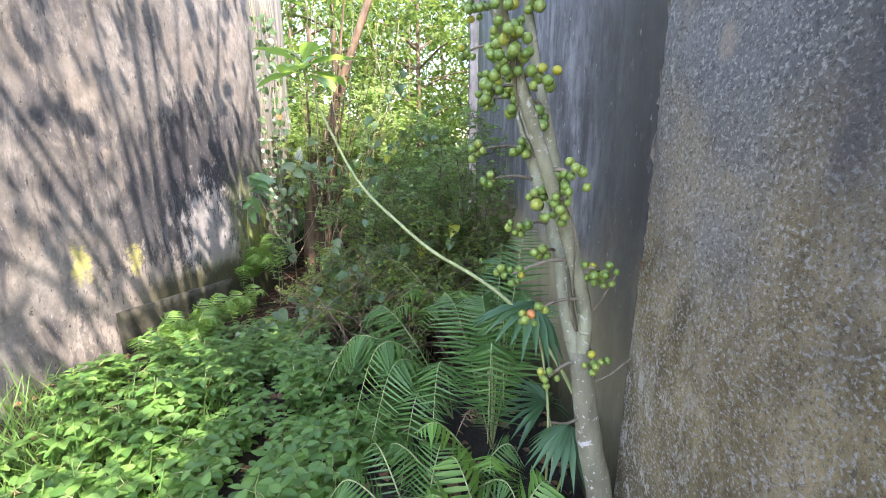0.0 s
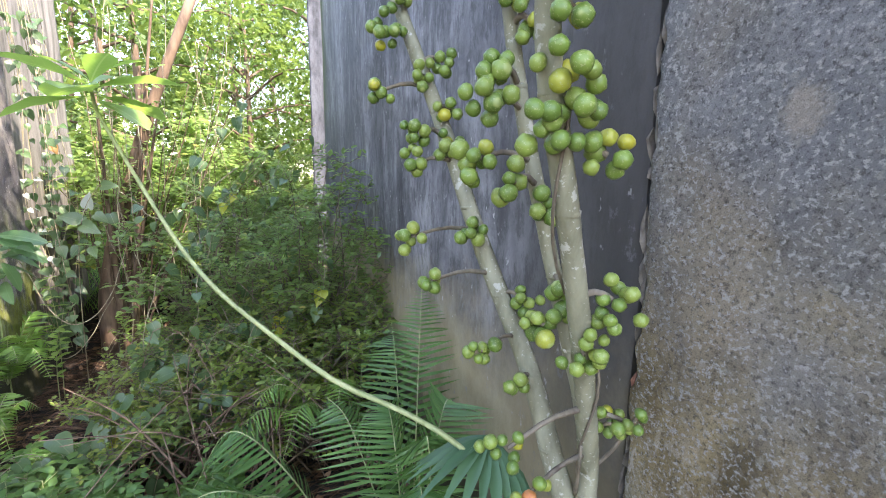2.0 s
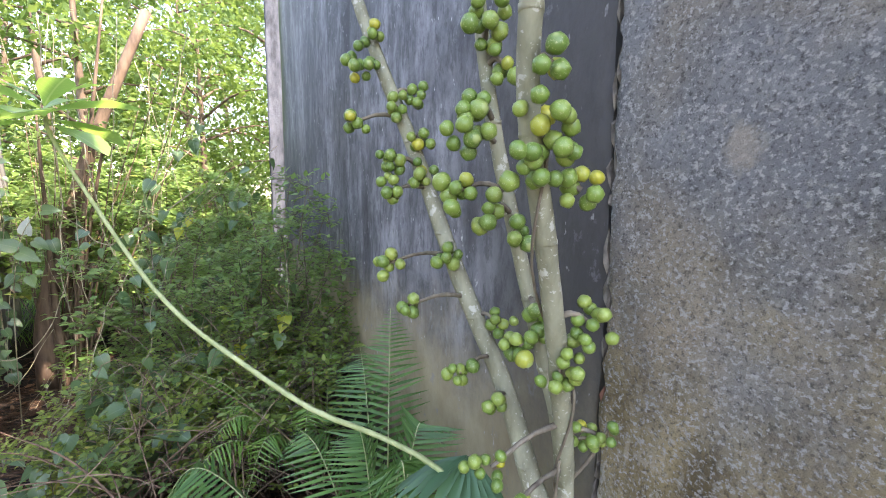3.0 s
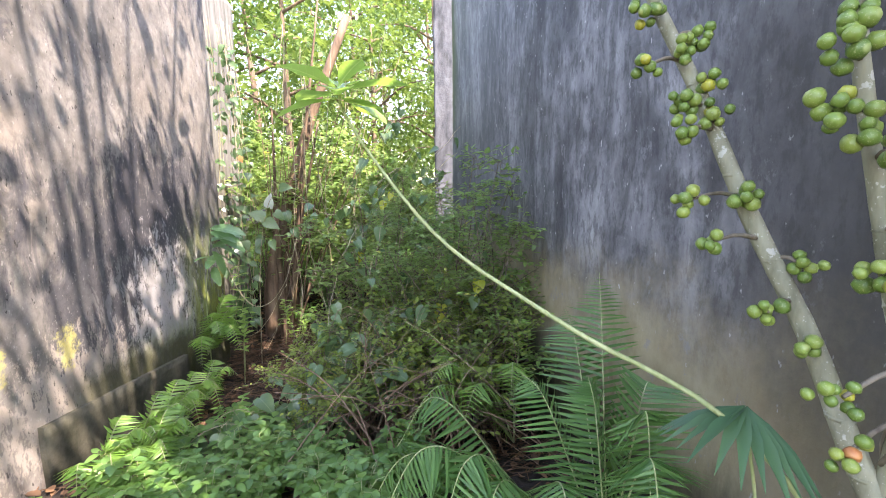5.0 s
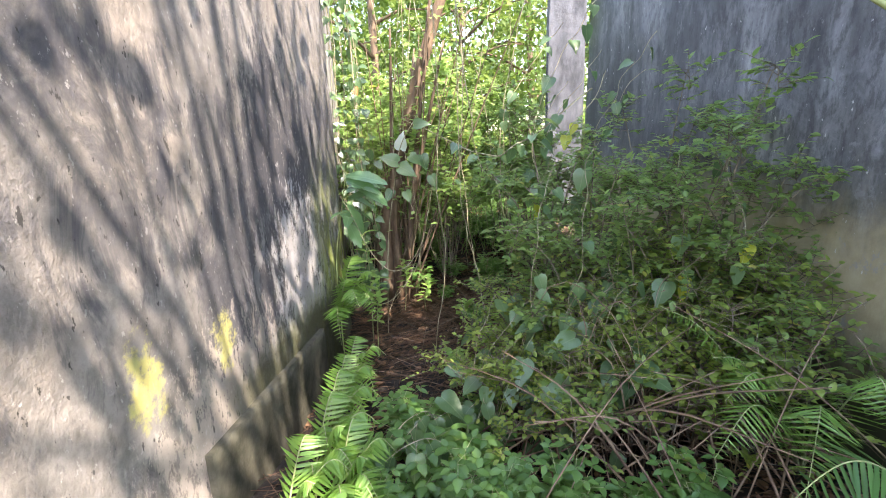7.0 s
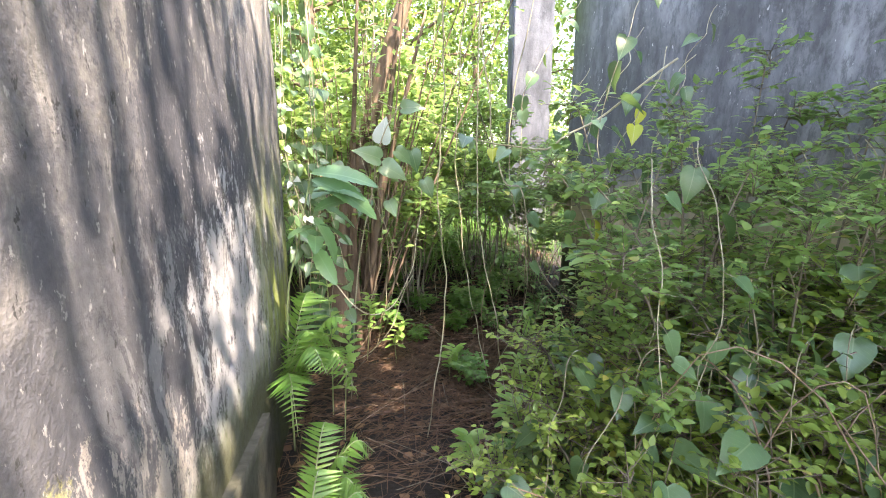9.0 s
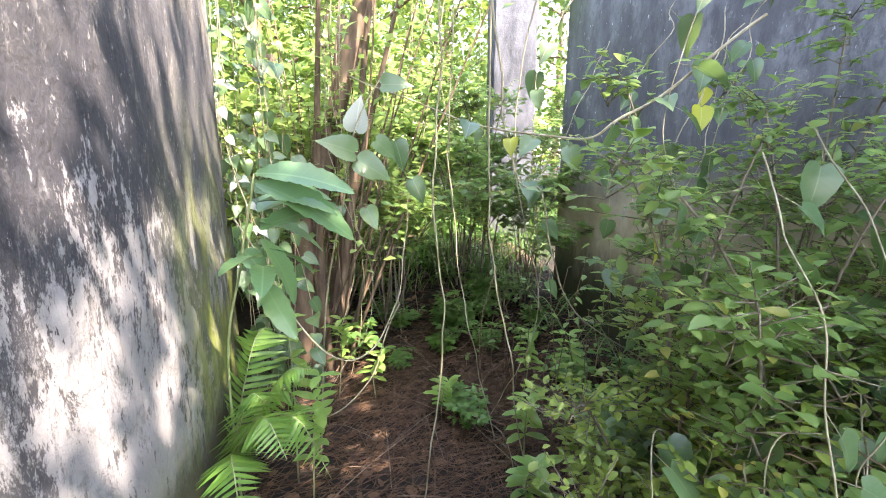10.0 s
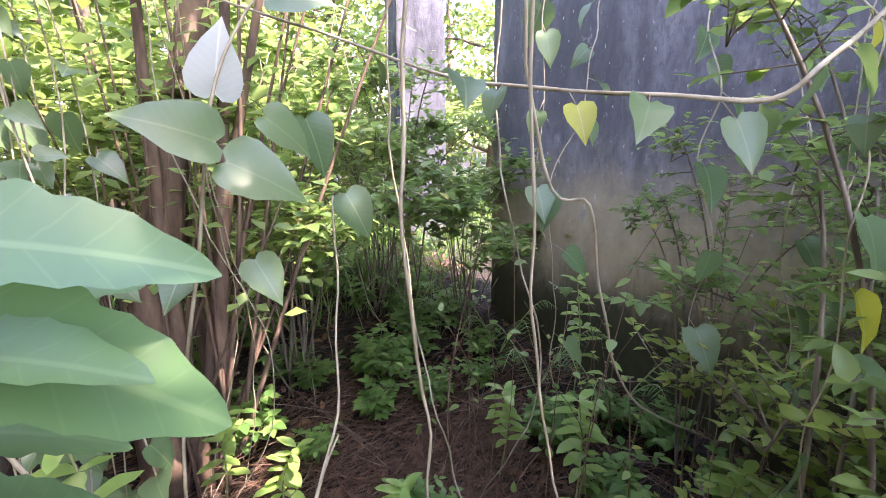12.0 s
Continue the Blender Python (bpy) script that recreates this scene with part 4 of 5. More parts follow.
# ---- herbs, shrubs and climbers ----
def herb_model(seed, height, stems, leaf, name="weed"):
    """A leafy weed with compound leaves along a few stems."""
    random.seed(seed)
    root = thing(name, "leafy green weed with small oval leaflets", "weed", (0, 0, -60), "weeds on the ground")
    st, w = Build(), Build()
    for k in range(stems):
        a = rnd(0, 6.28)
        top = Vector((math.cos(a), math.sin(a), 0)) * rnd(0.05, 0.22) * height / 0.4 + Vector((0, 0, height * rnd(0.6, 1.05)))
        way = curve_pts([(0, 0, -0.02), top * 0.5 + Vector((rnd(-0.03, 0.03), rnd(-0.03, 0.03), 0.03)), top], 10)
        st.tube(way, 0.0035, 0.0015, 4)
        for i in range(3, 11):
            b = i * 2.4 + k
            out = Vector((math.cos(b), math.sin(b), rnd(0.1, 0.5))).normalized()
            end = way[i] + out * rnd(0.03, 0.07)
            st.tube([way[i], end], 0.0013, 0.001, 3)
            for j in range(3):
                t = (j - 1) * 1.15
                side = out.cross(Vector((0, 0, 1))).normalized()
                d = out * math.cos(t) + side * math.sin(t) + Vector((0, 0, rnd(-0.35, 0.15)))
                w.add(*OVATE, aim(end - out * abs(t) * 0.012, d, (rnd(-0.3, 0.3), rnd(-0.3, 0.3), 1), 0, leaf * rnd(0.7, 1.2)))
    part("stem", st, M_GREENSTEM, root)
    part("foliage", w, M_HERB, root)
    return root


def shrub_model(seed, height, spread, twigs, leaf, material, label, name="shrub", tpl=OVATE, group="shrubs in the passage"):
    """Thin arching twigs set with alternate small leaves."""
    random.seed(seed)
    root = thing(name, label, "shrub", (0, 0, -60), group)
    st, w = Build(), Build()
    for k in range(twigs):
        a = k * 2.4 + rnd(-0.3, 0.3)
        r = spread * rnd(0.25, 1)
        base = Vector((rnd(-0.08, 0.08), rnd(-0.08, 0.08), -0.03))
        top = Vector((math.cos(a) * r, math.sin(a) * r, height * (1 - 0.45 * (r / spread) ** 2) * rnd(0.7, 1.05)))
        mid = base.lerp(top, 0.5) + Vector((-math.cos(a) * 0.1 * r, -math.sin(a) * 0.1 * r, 0.15 * height))
        way = curve_pts([base, mid, top, top + Vector((math.cos(a) * 0.2 * r, math.sin(a) * 0.2 * r, -0.06))], 16)
        st.tube(way, 0.006, 0.0015, 4)
        for i in range(5, 17):
            for q in range(2):
                d = Vector((rnd(-1, 1), rnd(-1, 1), rnd(-0.1, 0.7))).normalized()
                tw = [way[i], way[i] + d * rnd(0.06, 0.16) * (0.6 + spread)]
                st.tube(tw, 0.002, 0.001, 3)
                for j in range(6):
                    p = tw[0].lerp(tw[1], 0.3 + j * 0.14)
                    e = (d * 0.4 + Vector((rnd(-1, 1), rnd(-1, 1), rnd(-0.3, 0.3)))).normalized()
                    w.add(*tpl, aim(p, e, (rnd(-0.4, 0.4), rnd(-0.4, 0.4), 1), 0, leaf * rnd(0.65, 1.25)))
    part("branch", st, M_TWIG, root)
    part("foliage", w, material, root)
    return root


herbs = [herb_model(81, 0.34, 7, 0.056), herb_model(82, 0.24, 6, 0.050), herb_model(83, 0.46, 8, 0.060), herb_model(84, 0.18, 6, 0.046)]
random.seed(91)


def strew(models, n, x0, x1, y0, y1, lo, hi, keep=None):
    """Copies of the models over a stretch of ground."""
    for i in range(n):
        for _ in range(30):
            x, y = rnd(x0, x1), rnd(y0, y1)
            if keep is None or keep(x, y):
                break
        s = rnd(lo, hi)
        copy = copy_thing(models[i % len(models)], Matrix.Translation((x, y, ground_z(x, y) - 0.01)) @ Matrix.Rotation(rnd(0, 6.28), 4, "Z"))
        copy.scale = (s, s, s)


strew(herbs[1::2], 24, -1.85, -0.15, 1.25, 1.7, 0.8, 1.2)
strew(herbs, 50, -1.85, -0.15, 1.65, 2.55, 0.6, 0.9, lambda x, y: x < 0.1 - 0.35 * (y - 1.1) and x > -1.9 + 0.55 * max(0, y - 1.75))
strew(herbs, 9, -1.55, -1.2, 1.95, 2.35, 0.7, 0.85)
strew(herbs, 8, -1.1, -0.4, 2.4, 2.75, 0.7, 0.9)
strew(herbs[1::2], 16, -1.62, -1.0, 2.5, 3.35, 0.9, 1.25)
strew(herbs[1::2], 46, -1.6, 0.2, 5.2, 7.6, 0.8, 1.5)
strew(herbs[1::2], 16, -0.9, 0.3, 3.6, 5.0, 0.8, 1.2)

small = shrub_model(101, 1.05, 0.50, 11, 0.036, M_SHRUB, "twiggy shrub with many small green leaves")
tall = shrub_model(102, 1.75, 0.55, 10, 0.043, M_SHRUB, "tall twiggy shrub with small green leaves")
broad = shrub_model(103, 0.75, 0.55, 9, 0.062, M_VINE, "low tangled climber with broad dull leaves")
wild = shrub_model(104, 1.5, 0.75, 16, 0.070, M_SHRUB, "sunlit undergrowth shrub with light green leaves", group="undergrowth")

tangle = shrub_model(106, 0.72, 0.42, 15, 0.027, M_TANGLE, "dense low tangle of thin twigs with tiny yellowish leaves")
airy = shrub_model(105, 1.8, 0.45, 6, 0.042, M_SHRUB, "airy twiggy shrub with small bright leaves")


def put(model, x, y, s=1.0, turn=0.0, lift=0.0, label=""):
    c = copy_thing(model, Matrix.Translation((x, y, ground_z(x, y) + lift)) @ Matrix.Rotation(turn, 4, "Z"))
    c.scale = (s, s, s)
    return tagged(c, label)


put(airy, -0.42, 3.46, 1.0, 0.3)
put(tall, 0.20, 3.45, 1.02, 2.6)
put(tall, 0.05, 3.85, 1.06, 4.1)
put(airy, -0.58, 3.66, 1.05, 0.9)
put(airy, -0.30, 3.20, 0.8, 2.9)
put(airy, 0.15, 4.3, 0.9, 1.9)
put(small, 0.10, 3.10, 1.0, 0.0)
put(small, -0.62, 3.28, 0.98, 1.9)
put(broad, -0.80, 3.35, 0.6, 1.6)
put(broad, -0.45, 3.45, 0.9, 5.4)
for x, y, s, turn in ((-0.88, 3.22, 0.95, 0.4), (-0.60, 3.08, 1.05, 1.9), (-0.30, 3.02, 1.1, 3.3), (-0.72, 3.50, 1.1, 5.0), (-0.40, 3.36, 1.25, 0.9), (-0.02, 3.12, 1.3, 2.2), (0.18, 3.28, 1.5, 4.4), (-0.12, 3.60, 1.5, 5.6)):
    put(tangle, x, y, s, turn)
for x, y, s, turn in ((0.28, 3.30, 1.0, 0.7), (-0.05, 3.30, 0.95, 3.9), (-0.15, 6.2, 1.2, 2.0)):
    put(airy, x, y, s, turn)
for x, y, s in ((-1.05, 5.75, 0.95), (-0.35, 6.3, 1.0), (-1.75, 6.1, 1.25), (0.1, 5.9, 0.9), (-0.9, 6.9, 1.3), (-1.75, 6.9, 1.0), (-1.0, 8.0, 1.1), (0.1, 8.4, 0.9), (1.4, 8.2, 1.2), (-2.6, 7.6, 1.3), (-0.4, 11.0, 1.4), (2.2, 11.3, 1.5), (-1.9, 10.0, 1.4), (0.9, 9.3, 1.0), (-3.4, 9.4, 1.6), (-0.9, 15, 1.8), (3.2, 8.0, 1.4), (0.2, 13, 1.7)):
    put(wild, x, y, s, rnd(0, 6))
for m in (*herbs, small, tall, broad, wild, airy, tangle):
    for o in (*m.children_recursive, m):
        bpy.data.objects.remove(o)


def clump_tree():
    """Many thin brown stems from one stool, with leaves above."""
    random.seed(111)
    root = thing("stool_shrub", "clump of slender brown stems with sparse leaves above", "shrub", (-1.52, 5.45, ground_z(-1.52, 5.45)))
    crown = Build()
    for k in range(34):
        a = rnd(0, 6.28)
        thick = k < 5
        r = rnd(0.02, 0.16)
        base = Vector((math.cos(a) * r, math.sin(a) * r, -0.05))
        h = rnd(2.2, 3.6) if thick else rnd(1.2, 3.0)
        top = base + Vector((rnd(-0.15, 0.42) * h, rnd(-0.5, 0.5), h))
        mid = base.lerp(top, 0.45) + Vector((rnd(-0.12, 0.05), rnd(-0.1, 0.1), 0))
        w = Build()
        way = curve_pts([base, mid, top], 12)
        w.tube(way, rnd(0.028, 0.045) if thick else rnd(0.006, 0.014), 0.008 if thick else 0.003, 8 if thick else 5, 0.12)
        part("stem", w, M_TRUNK, root)
        for i in range(8, 13):
            for _ in range(6):
                d = Vector((rnd(-1, 1), rnd(-1, 1), rnd(-0.3, 0.5))).normalized()
                crown.add(*OVATE_LOW, aim(way[i] + d * rnd(0.02, 0.22), d, (rnd(-0.5, 0.5), rnd(-0.5, 0.5), 1), 0, rnd(0.04, 0.085)))
    part("foliage", crown, M_SHRUB, root)
    big = Build()
    big.tube(curve_pts([(-0.16, -0.06, -0.05), (-0.14, -0.06, 0.6), (0.0, -0.04, 1.2), (0.30, 0, 2.2), (0.75, 0.1, 3.4)], 16), 0.085, 0.04, 10, 0.15)
    part("stem", big, M_TRUNK, root, "thick brown main stem")


clump_tree()


def creeper_on_corner():
    """Climber that hangs over the far corner of the plaster wall."""
    random.seed(121)
    root = thing("corner_creeper", "climber with heart-shaped leaves hanging over the wall corner", "climber", (0, 0, 0))
    st = Build()
    hb = Build()
    hb.add(*HEART)
    blade, pale = hb.mesh("heart_leaf", M_HEART), hb.mesh("pale_leaf", M_PALELEAF)
    for k in range(13):
        x0, y0 = -1.93 + rnd(-0.02, 0.18), 4.84 + rnd(0, 0.35)
        way = curve_pts([(x0 - 0.1, y0 + 0.1, 2.9), (x0, y0 - 0.05, 2.0), (x0 + rnd(-0.06, 0.1), y0 - 0.1, 1.2), (x0 + rnd(-0.05, 0.15), y0 - rnd(0.1, 0.4), 0.5), (x0 + rnd(-0.02, 0.1), y0 - rnd(0.0, 0.4), 0.0)], 30)
        st = Build()
        st.tube(way, 0.003, 0.002, 4)
        part("stem", st, M_LIANA, root)
        for i in range(2, 29):
            if random.random() < 0.62:
                # whitish leaves mid-strand on two stems: sunlight put into the leaf colour
                ob = new("leaf", pale if (k < 2 and 12 < i < 20) else blade)
                ob.parent = root
                d = Vector((rnd(-0.4, 1), rnd(-1, 0.2), rnd(-1.1, 0.1)))
                ob.matrix_local = aim(way[i] + d * 0.02, d, (rnd(-0.3, 0.6), -0.8, 0.7), 0, rnd(0.04, 0.06) if k < 2 else rnd(0.05, 0.10))
    return blade, pale


HEART_LEAF, PALE_LEAF = creeper_on_corner()
yb = Build()
yb.add(*HEART)
YELLOW_LEAF = yb.mesh("yellow_leaf", M_HEARTY)


def heart_vine(ctrl, n, lo, hi, label, seed, radius=0.0022, yellow=0.03, name="heart_vine", stray=0.045):
    """A trailing stem with single heart-shaped leaves."""
    random.seed(seed)
    root = thing(name, label, "vine", (0, 0, 0), "trailing vines")
    st = Build()
    way = [p + Vector((noise.noise(p * 5 + Vector((seed, 0, 0))), noise.noise(p * 5 + Vector((0, seed, 0))), noise.noise(p * 4))) * stray for p in curve_pts(ctrl, 40)]
    st.tube(way, radius, radius * 0.6, 5, 0.2)
    for i in range(n):
        p = way[int(2 + 37 * (i + rnd(0.2, 0.8)) / n)]
        d = Vector((rnd(-0.8, 0.8), rnd(-1.0, 0.3), rnd(-1.3, -0.25))).normalized()
        q = p + d * rnd(0.02, 0.06) + Vector((0, 0, 0.01))
        st.tube([p, q], 0.0012, 0.001, 3)
        ob = new("leaf", YELLOW_LEAF if random.random() < yellow else HEART_LEAF)
        ob.parent = root
        ob.matrix_local = aim(q, d, (rnd(-0.4, 0.4), rnd(-0.9, 0.1), 0.9), 0, rnd(lo, hi))
    part("stem", st, M_LIANA, root)


for i in range(13):
    random.seed(130 + i)
    x, y = rnd(-0.82, 0.05), rnd(3.05, 3.55)
    g = ground_z(x, y)
    heart_vine([(x + 0.3, y + 0.25, g + 0.1), (x + 0.1, y + 0.1, g + 0.6 + 0.25 * (x + 1)), (x - 0.1, y - 0.05, g + 0.72 + 0.2 * (x + 1)), (x - 0.3, y - 0.2, g + 0.42), (x - 0.38, y - 0.3, g + 0.15)],
               9, 0.07, 0.125, "trailing vine with dull green heart-shaped leaves over dead stems", 140 + i)
for i in range(7):
    random.seed(160 + i)
    x, y, z = rnd(-0.55, 0.25), rnd(3.5, 4.5), rnd(1.0, 1.6)
    heart_vine([(x + 0.3, y + 0.2, z + 0.5), (x, y, z + 0.15), (x - 0.2, y - 0.1, z - 0.2), (x - 0.15, y - 0.1, z - 0.7)], 8, 0.06, 0.10, "vine with heart-shaped leaves climbing through the shrubs", 170 + i)
for i in range(5):
    random.seed(400 + i)
    x, y = -0.80 + 0.22 * i, 3.15 + rnd(-0.08, 0.14)
    z = rnd(0.75, 1.25)
    heart_vine([(x + 0.15, y + 0.35, z + 0.25), (x + 0.05, y + 0.12, z + 0.05), (x, y, z - 0.2), (x - 0.05, y - 0.02, z - 0.5), (x - 0.02, y + 0.05, z - 0.8)], 6, 0.06, 0.12,
               "vine with dull green heart-shaped leaves climbing over the shrubs", 410 + i)
for i in range(6):
    random.seed(430 + i)
    x, y = rnd(-1.45, -1.05), rnd(2.7, 3.3)
    g = ground_z(x, y)
    heart_vine([(x + 0.2, y + 0.15, g + 0.05), (x + 0.05, y, g + 0.28), (x - 0.1, y - 0.1, g + 0.26), (x - 0.2, y - 0.15, g + 0.05)], 8, 0.07, 0.11, "low trailing vine with heart-shaped leaves over the soil", 440 + i)


def low_heart_plant():
    """A sprawling plant with hand-sized heart leaves held up on long stalks."""
    random.seed(470)
    for x, y, n in ((-1.02, 3.12, 9), (-0.62, 3.02, 8), (-0.28, 2.98, 6)):
        g = ground_z(x, y)
        root = thing("heart_leaf_plant", "sprawling plant with hand-sized heart-shaped leaves on long stalks", "plant", (x, y, g), "heart leaf plants")
        for k in range(n):
            tip = Vector((rnd(-0.24, 0.30), rnd(-0.18, 0.22), rnd(0.32, 0.70)))
            st = Build()
            st.tube(curve_pts([(0, 0, -0.02), tip * 0.55 + Vector((0, 0, 0.08)), tip], 8), 0.0028, 0.0016, 5)
            part("leaf_stalk", st, M_GREENSTEM, root)
            ob = new("leaf", HEART_LEAF)
            ob.parent = root
            ob.matrix_local = aim(tip, (rnd(-0.8, 0.6), rnd(-1.0, -0.1), rnd(-0.7, 0.0)), (rnd(-0.3, 0.3), -0.35, 0.9), 0, rnd(0.10, 0.16))


low_heart_plant()
# the pale liana that crosses the passage
heart_vine([(-0.36, 3.72, 1.50), (-0.641, 3.777, 1.284), (-0.761, 3.783, 1.218), (-0.842, 3.821, 1.158), (-0.93, 3.92, 1.17), (-1.013, 4.126, 1.196), (-1.068, 4.269, 1.237), (-1.42, 4.62, 1.42)], 11, 0.06, 0.10,
           "pale woody liana crossing the passage with heart-shaped leaves", 181, 0.0046, 0.25, "crossing_liana", 0.012)


def liana(ctrl, r, label, seed):
    random.seed(seed)
    root = thing("hanging_liana", label, "liana", (0, 0, 0), "hanging lianas")
    w = Build()
    way = [p + Vector((noise.noise(p * 6), noise.noise(p * 6 + Vector((9, 0, 0))), 0)) * 0.018 for p in curve_pts(ctrl, 36)]
    w.tube(way, r, r * 0.7, 6, 0.25)
    part("stem", w, M_LIANA, root)


liana([(-1.20, 4.2, 2.6), (-1.16, 4.2, 1.5), (-1.19, 4.18, 1.0), (-1.17, 4.18, 0.75), (-1.15, 4.18, 0.40), (-1.26, 4.1, -0.24)], 0.0040, "pale liana hanging to the ground", 191)
liana([(-1.05, 4.05, 2.4), (-1.05, 4.03, 1.2), (-1.03, 4.03, 0.8), (-0.93, 4.03, 0.3), (-0.86, 4.0, -0.26)], 0.0032, "thin yellowish liana hanging to the ground", 192)
liana([(-1.05, 4.2, 2.2), (-0.92, 4.15, 1.12), (-0.80, 4.12, 0.98), (-0.74, 4.11, 0.72), (-0.60, 4.1, 0.48), (-0.1, 4.1, 0.15)], 0.0040, "curving pale liana sagging toward the shrubs", 193)
liana([(-1.85, 4.35, 0.9), (-1.6, 4.2, 0.45), (-1.42, 4.2, 0.42), (-1.30, 4.3, 0.6), (-1.2, 4.5, 1.0)], 0.0035, "thin pale liana in a loose loop", 194)
liana([(-1.9, 4.5, 0.1), (-1.6, 4.3, 0.12), (-1.42, 4.22, 0.30), (-1.3, 4.3, 0.55)], 0.003, "thin bowed liana near the ground", 195)
for i in range(12):
    random.seed(200 + i)
    x, y = rnd(-1.5, 0.0), rnd(4.5, 6.4)
    liana([(x + rnd(-0.3, 0.3), y, 2.8), (x + rnd(-0.1, 0.1), y, 1.3), (x + rnd(-0.15, 0.15), y + rnd(-0.2, 0.2), 0.4), (x + rnd(-0.3, 0.3), y + rnd(-0.3, 0.3), ground_z(x, y) - 0.02)], rnd(0.0018, 0.0035), "thin brown liana hanging to the ground", 220 + i)


def broadleaf():
    """The plant with large leaves that reaches into the path at the end."""
    random.seed(231)
    root = thing("broadleaf_plant", "plant with large ruffled pale green leaves beside the wall", "plant", (0, 0, 0))
    st = Build()
    st.tube(curve_pts([(-1.90, 4.20, ground_z(-1.9, 4.2) - 0.03), (-1.88, 4.14, 0.45), (-1.80, 4.02, 0.80), (-1.73, 3.93, 1.07)], 18), 0.005, 0.003, 7)
    part("stem", st, M_GREENSTEM, root)
    w = Build()
    w.add(*BIG)
    blade = w.mesh("large_leaf", M_BIG)
    top = Vector((-1.73, 3.93, 1.07))
    for i, (d, s) in enumerate((((0.95, -0.22, 0.05), 0.24), ((0.95, -0.30, -0.30), 0.27), ((0.9, 0.25, 0.12), 0.20), ((0.85, -0.35, 0.16), 0.20), ((0.45, 0.6, 0.3), 0.18), ((0.75, 0.2, -0.2), 0.19), ((0.6, -0.1, 0.35), 0.17),
                                ((0.5, -0.15, -0.65), 0.19), ((0.75, 0.5, -0.25), 0.18), ((-0.4, -0.6, 0.2), 0.15), ((0.1, -0.9, 0.1), 0.16), ((-0.3, 0.5, 0.35), 0.16), ((0.3, -0.7, -0.4), 0.17))):
        ob = new("leaf", blade)
        ob.parent = root
        ob.matrix_local = aim(top - Vector((0, 0, 0.024 * i)), d, (rnd(-0.2, 0.2), -0.35, 1), rnd(-0.3, 0.3), s)


broadleaf()


def small_leaved(place, seed, h=0.35):
    """A small upright plant with lance leaves."""
    random.seed(seed)
    root = thing("seedling", "small upright seedling with narrow shiny leaves", "seedling", place, "seedlings")
    st, w = Build(), Build()
    way = curve_pts([(0, 0, -0.02), (rnd(-0.03, 0.03), rnd(-0.03, 0.03), h * 0.6), (rnd(-0.06, 0.06), rnd(-0.06, 0.06), h)], 10)
    st.tube(way, 0.004, 0.002, 5)
    for i in range(4, 11):
        for k in range(3):
            a = i * 1.9 + k * 2.1
            w.add(*ELLIPSE, aim(way[i], (math.cos(a), math.sin(a), rnd(0.0, 0.5)), s=rnd(0.06, 0.11)))
    part("stem", st, M_GREENSTEM, root)
    part("foliage", w, M_ROSETTE, root)


for i, (x, y, h) in enumerate(((-1.66, 4.22, 0.62), (-1.72, 4.45, 0.95), (-1.30, 5.0, 0.3), (-0.45, 4.4, 0.55), (-0.95, 3.62, 0.3), (-0.62, 3.9, 0.4), (-1.5, 5.1, 0.5), (0.1, 4.9, 0.7), (0.45, 1.02, 0.16), (-1.12, 3.75, 0.26), (-0.88, 3.95, 0.3), (-0.75, 4.25, 0.35), (-0.5, 4.75, 0.4), (-1.0, 4.7, 0.2), (-0.3, 4.0, 0.5), (0.25, 4.2, 0.6))):
    small_leaved((x, y, ground_z(x, y)), 240 + i, h)


# ---- dead stems, straw and litter ----
def twig_pile():
    random.seed(251)
    for i in range(70):
        x, y = rnd(-0.95, 0.0), rnd(2.5, 3.1)
        g = ground_z(x, y)
        root = thing("dead_branch", "dry brown dead branch lying in the undergrowth", "branch", (x, y, g), "dead branches")
        w = Build()
        d = Vector((rnd(-1, 1), rnd(-0.6, 0.6), 0)).normalized() * rnd(0.2, 0.55)
        z0, z1 = rnd(0.0, 0.2), rnd(0.15, 0.75)
        w.tube(curve_pts([-d + Vector((0, 0, z0 - 0.05)), Vector((0, 0, (z0 + z1) / 2 + rnd(0, 0.12))), d + Vector((0, 0, z1))], 8), rnd(0.003, 0.007), 0.0015, 5, 0.2)
        part("stick", w, M_DEADTWIG, root)


def fallen_sticks():
    """Dry sticks lying on the bare soil of the hollow."""
    random.seed(258)
    for i in range(150):
        x, y = rnd(-1.65, 0.1), rnd(3.1, 5.6)
        root = thing("fallen_stick", "dry brown stick lying on damp soil", "stick", (x, y, ground_z(x, y)), "fallen sticks")
        w = Build()
        d = Vector((rnd(-1, 1), rnd(-1, 1), 0)).normalized() * rnd(0.12, 0.45)
        w.tube(curve_pts([-d + Vector((0, 0, 0.0)), Vector((rnd(-0.05, 0.05), rnd(-0.05, 0.05), rnd(0.01, 0.12))), d + Vector((0, 0, rnd(0.0, 0.2)))], 8), rnd(0.0015, 0.0045), 0.0012, 5, 0.2)
        part("stick", w, random.choice((M_DEADTWIG, M_TWIG, M_STRAW)), root)


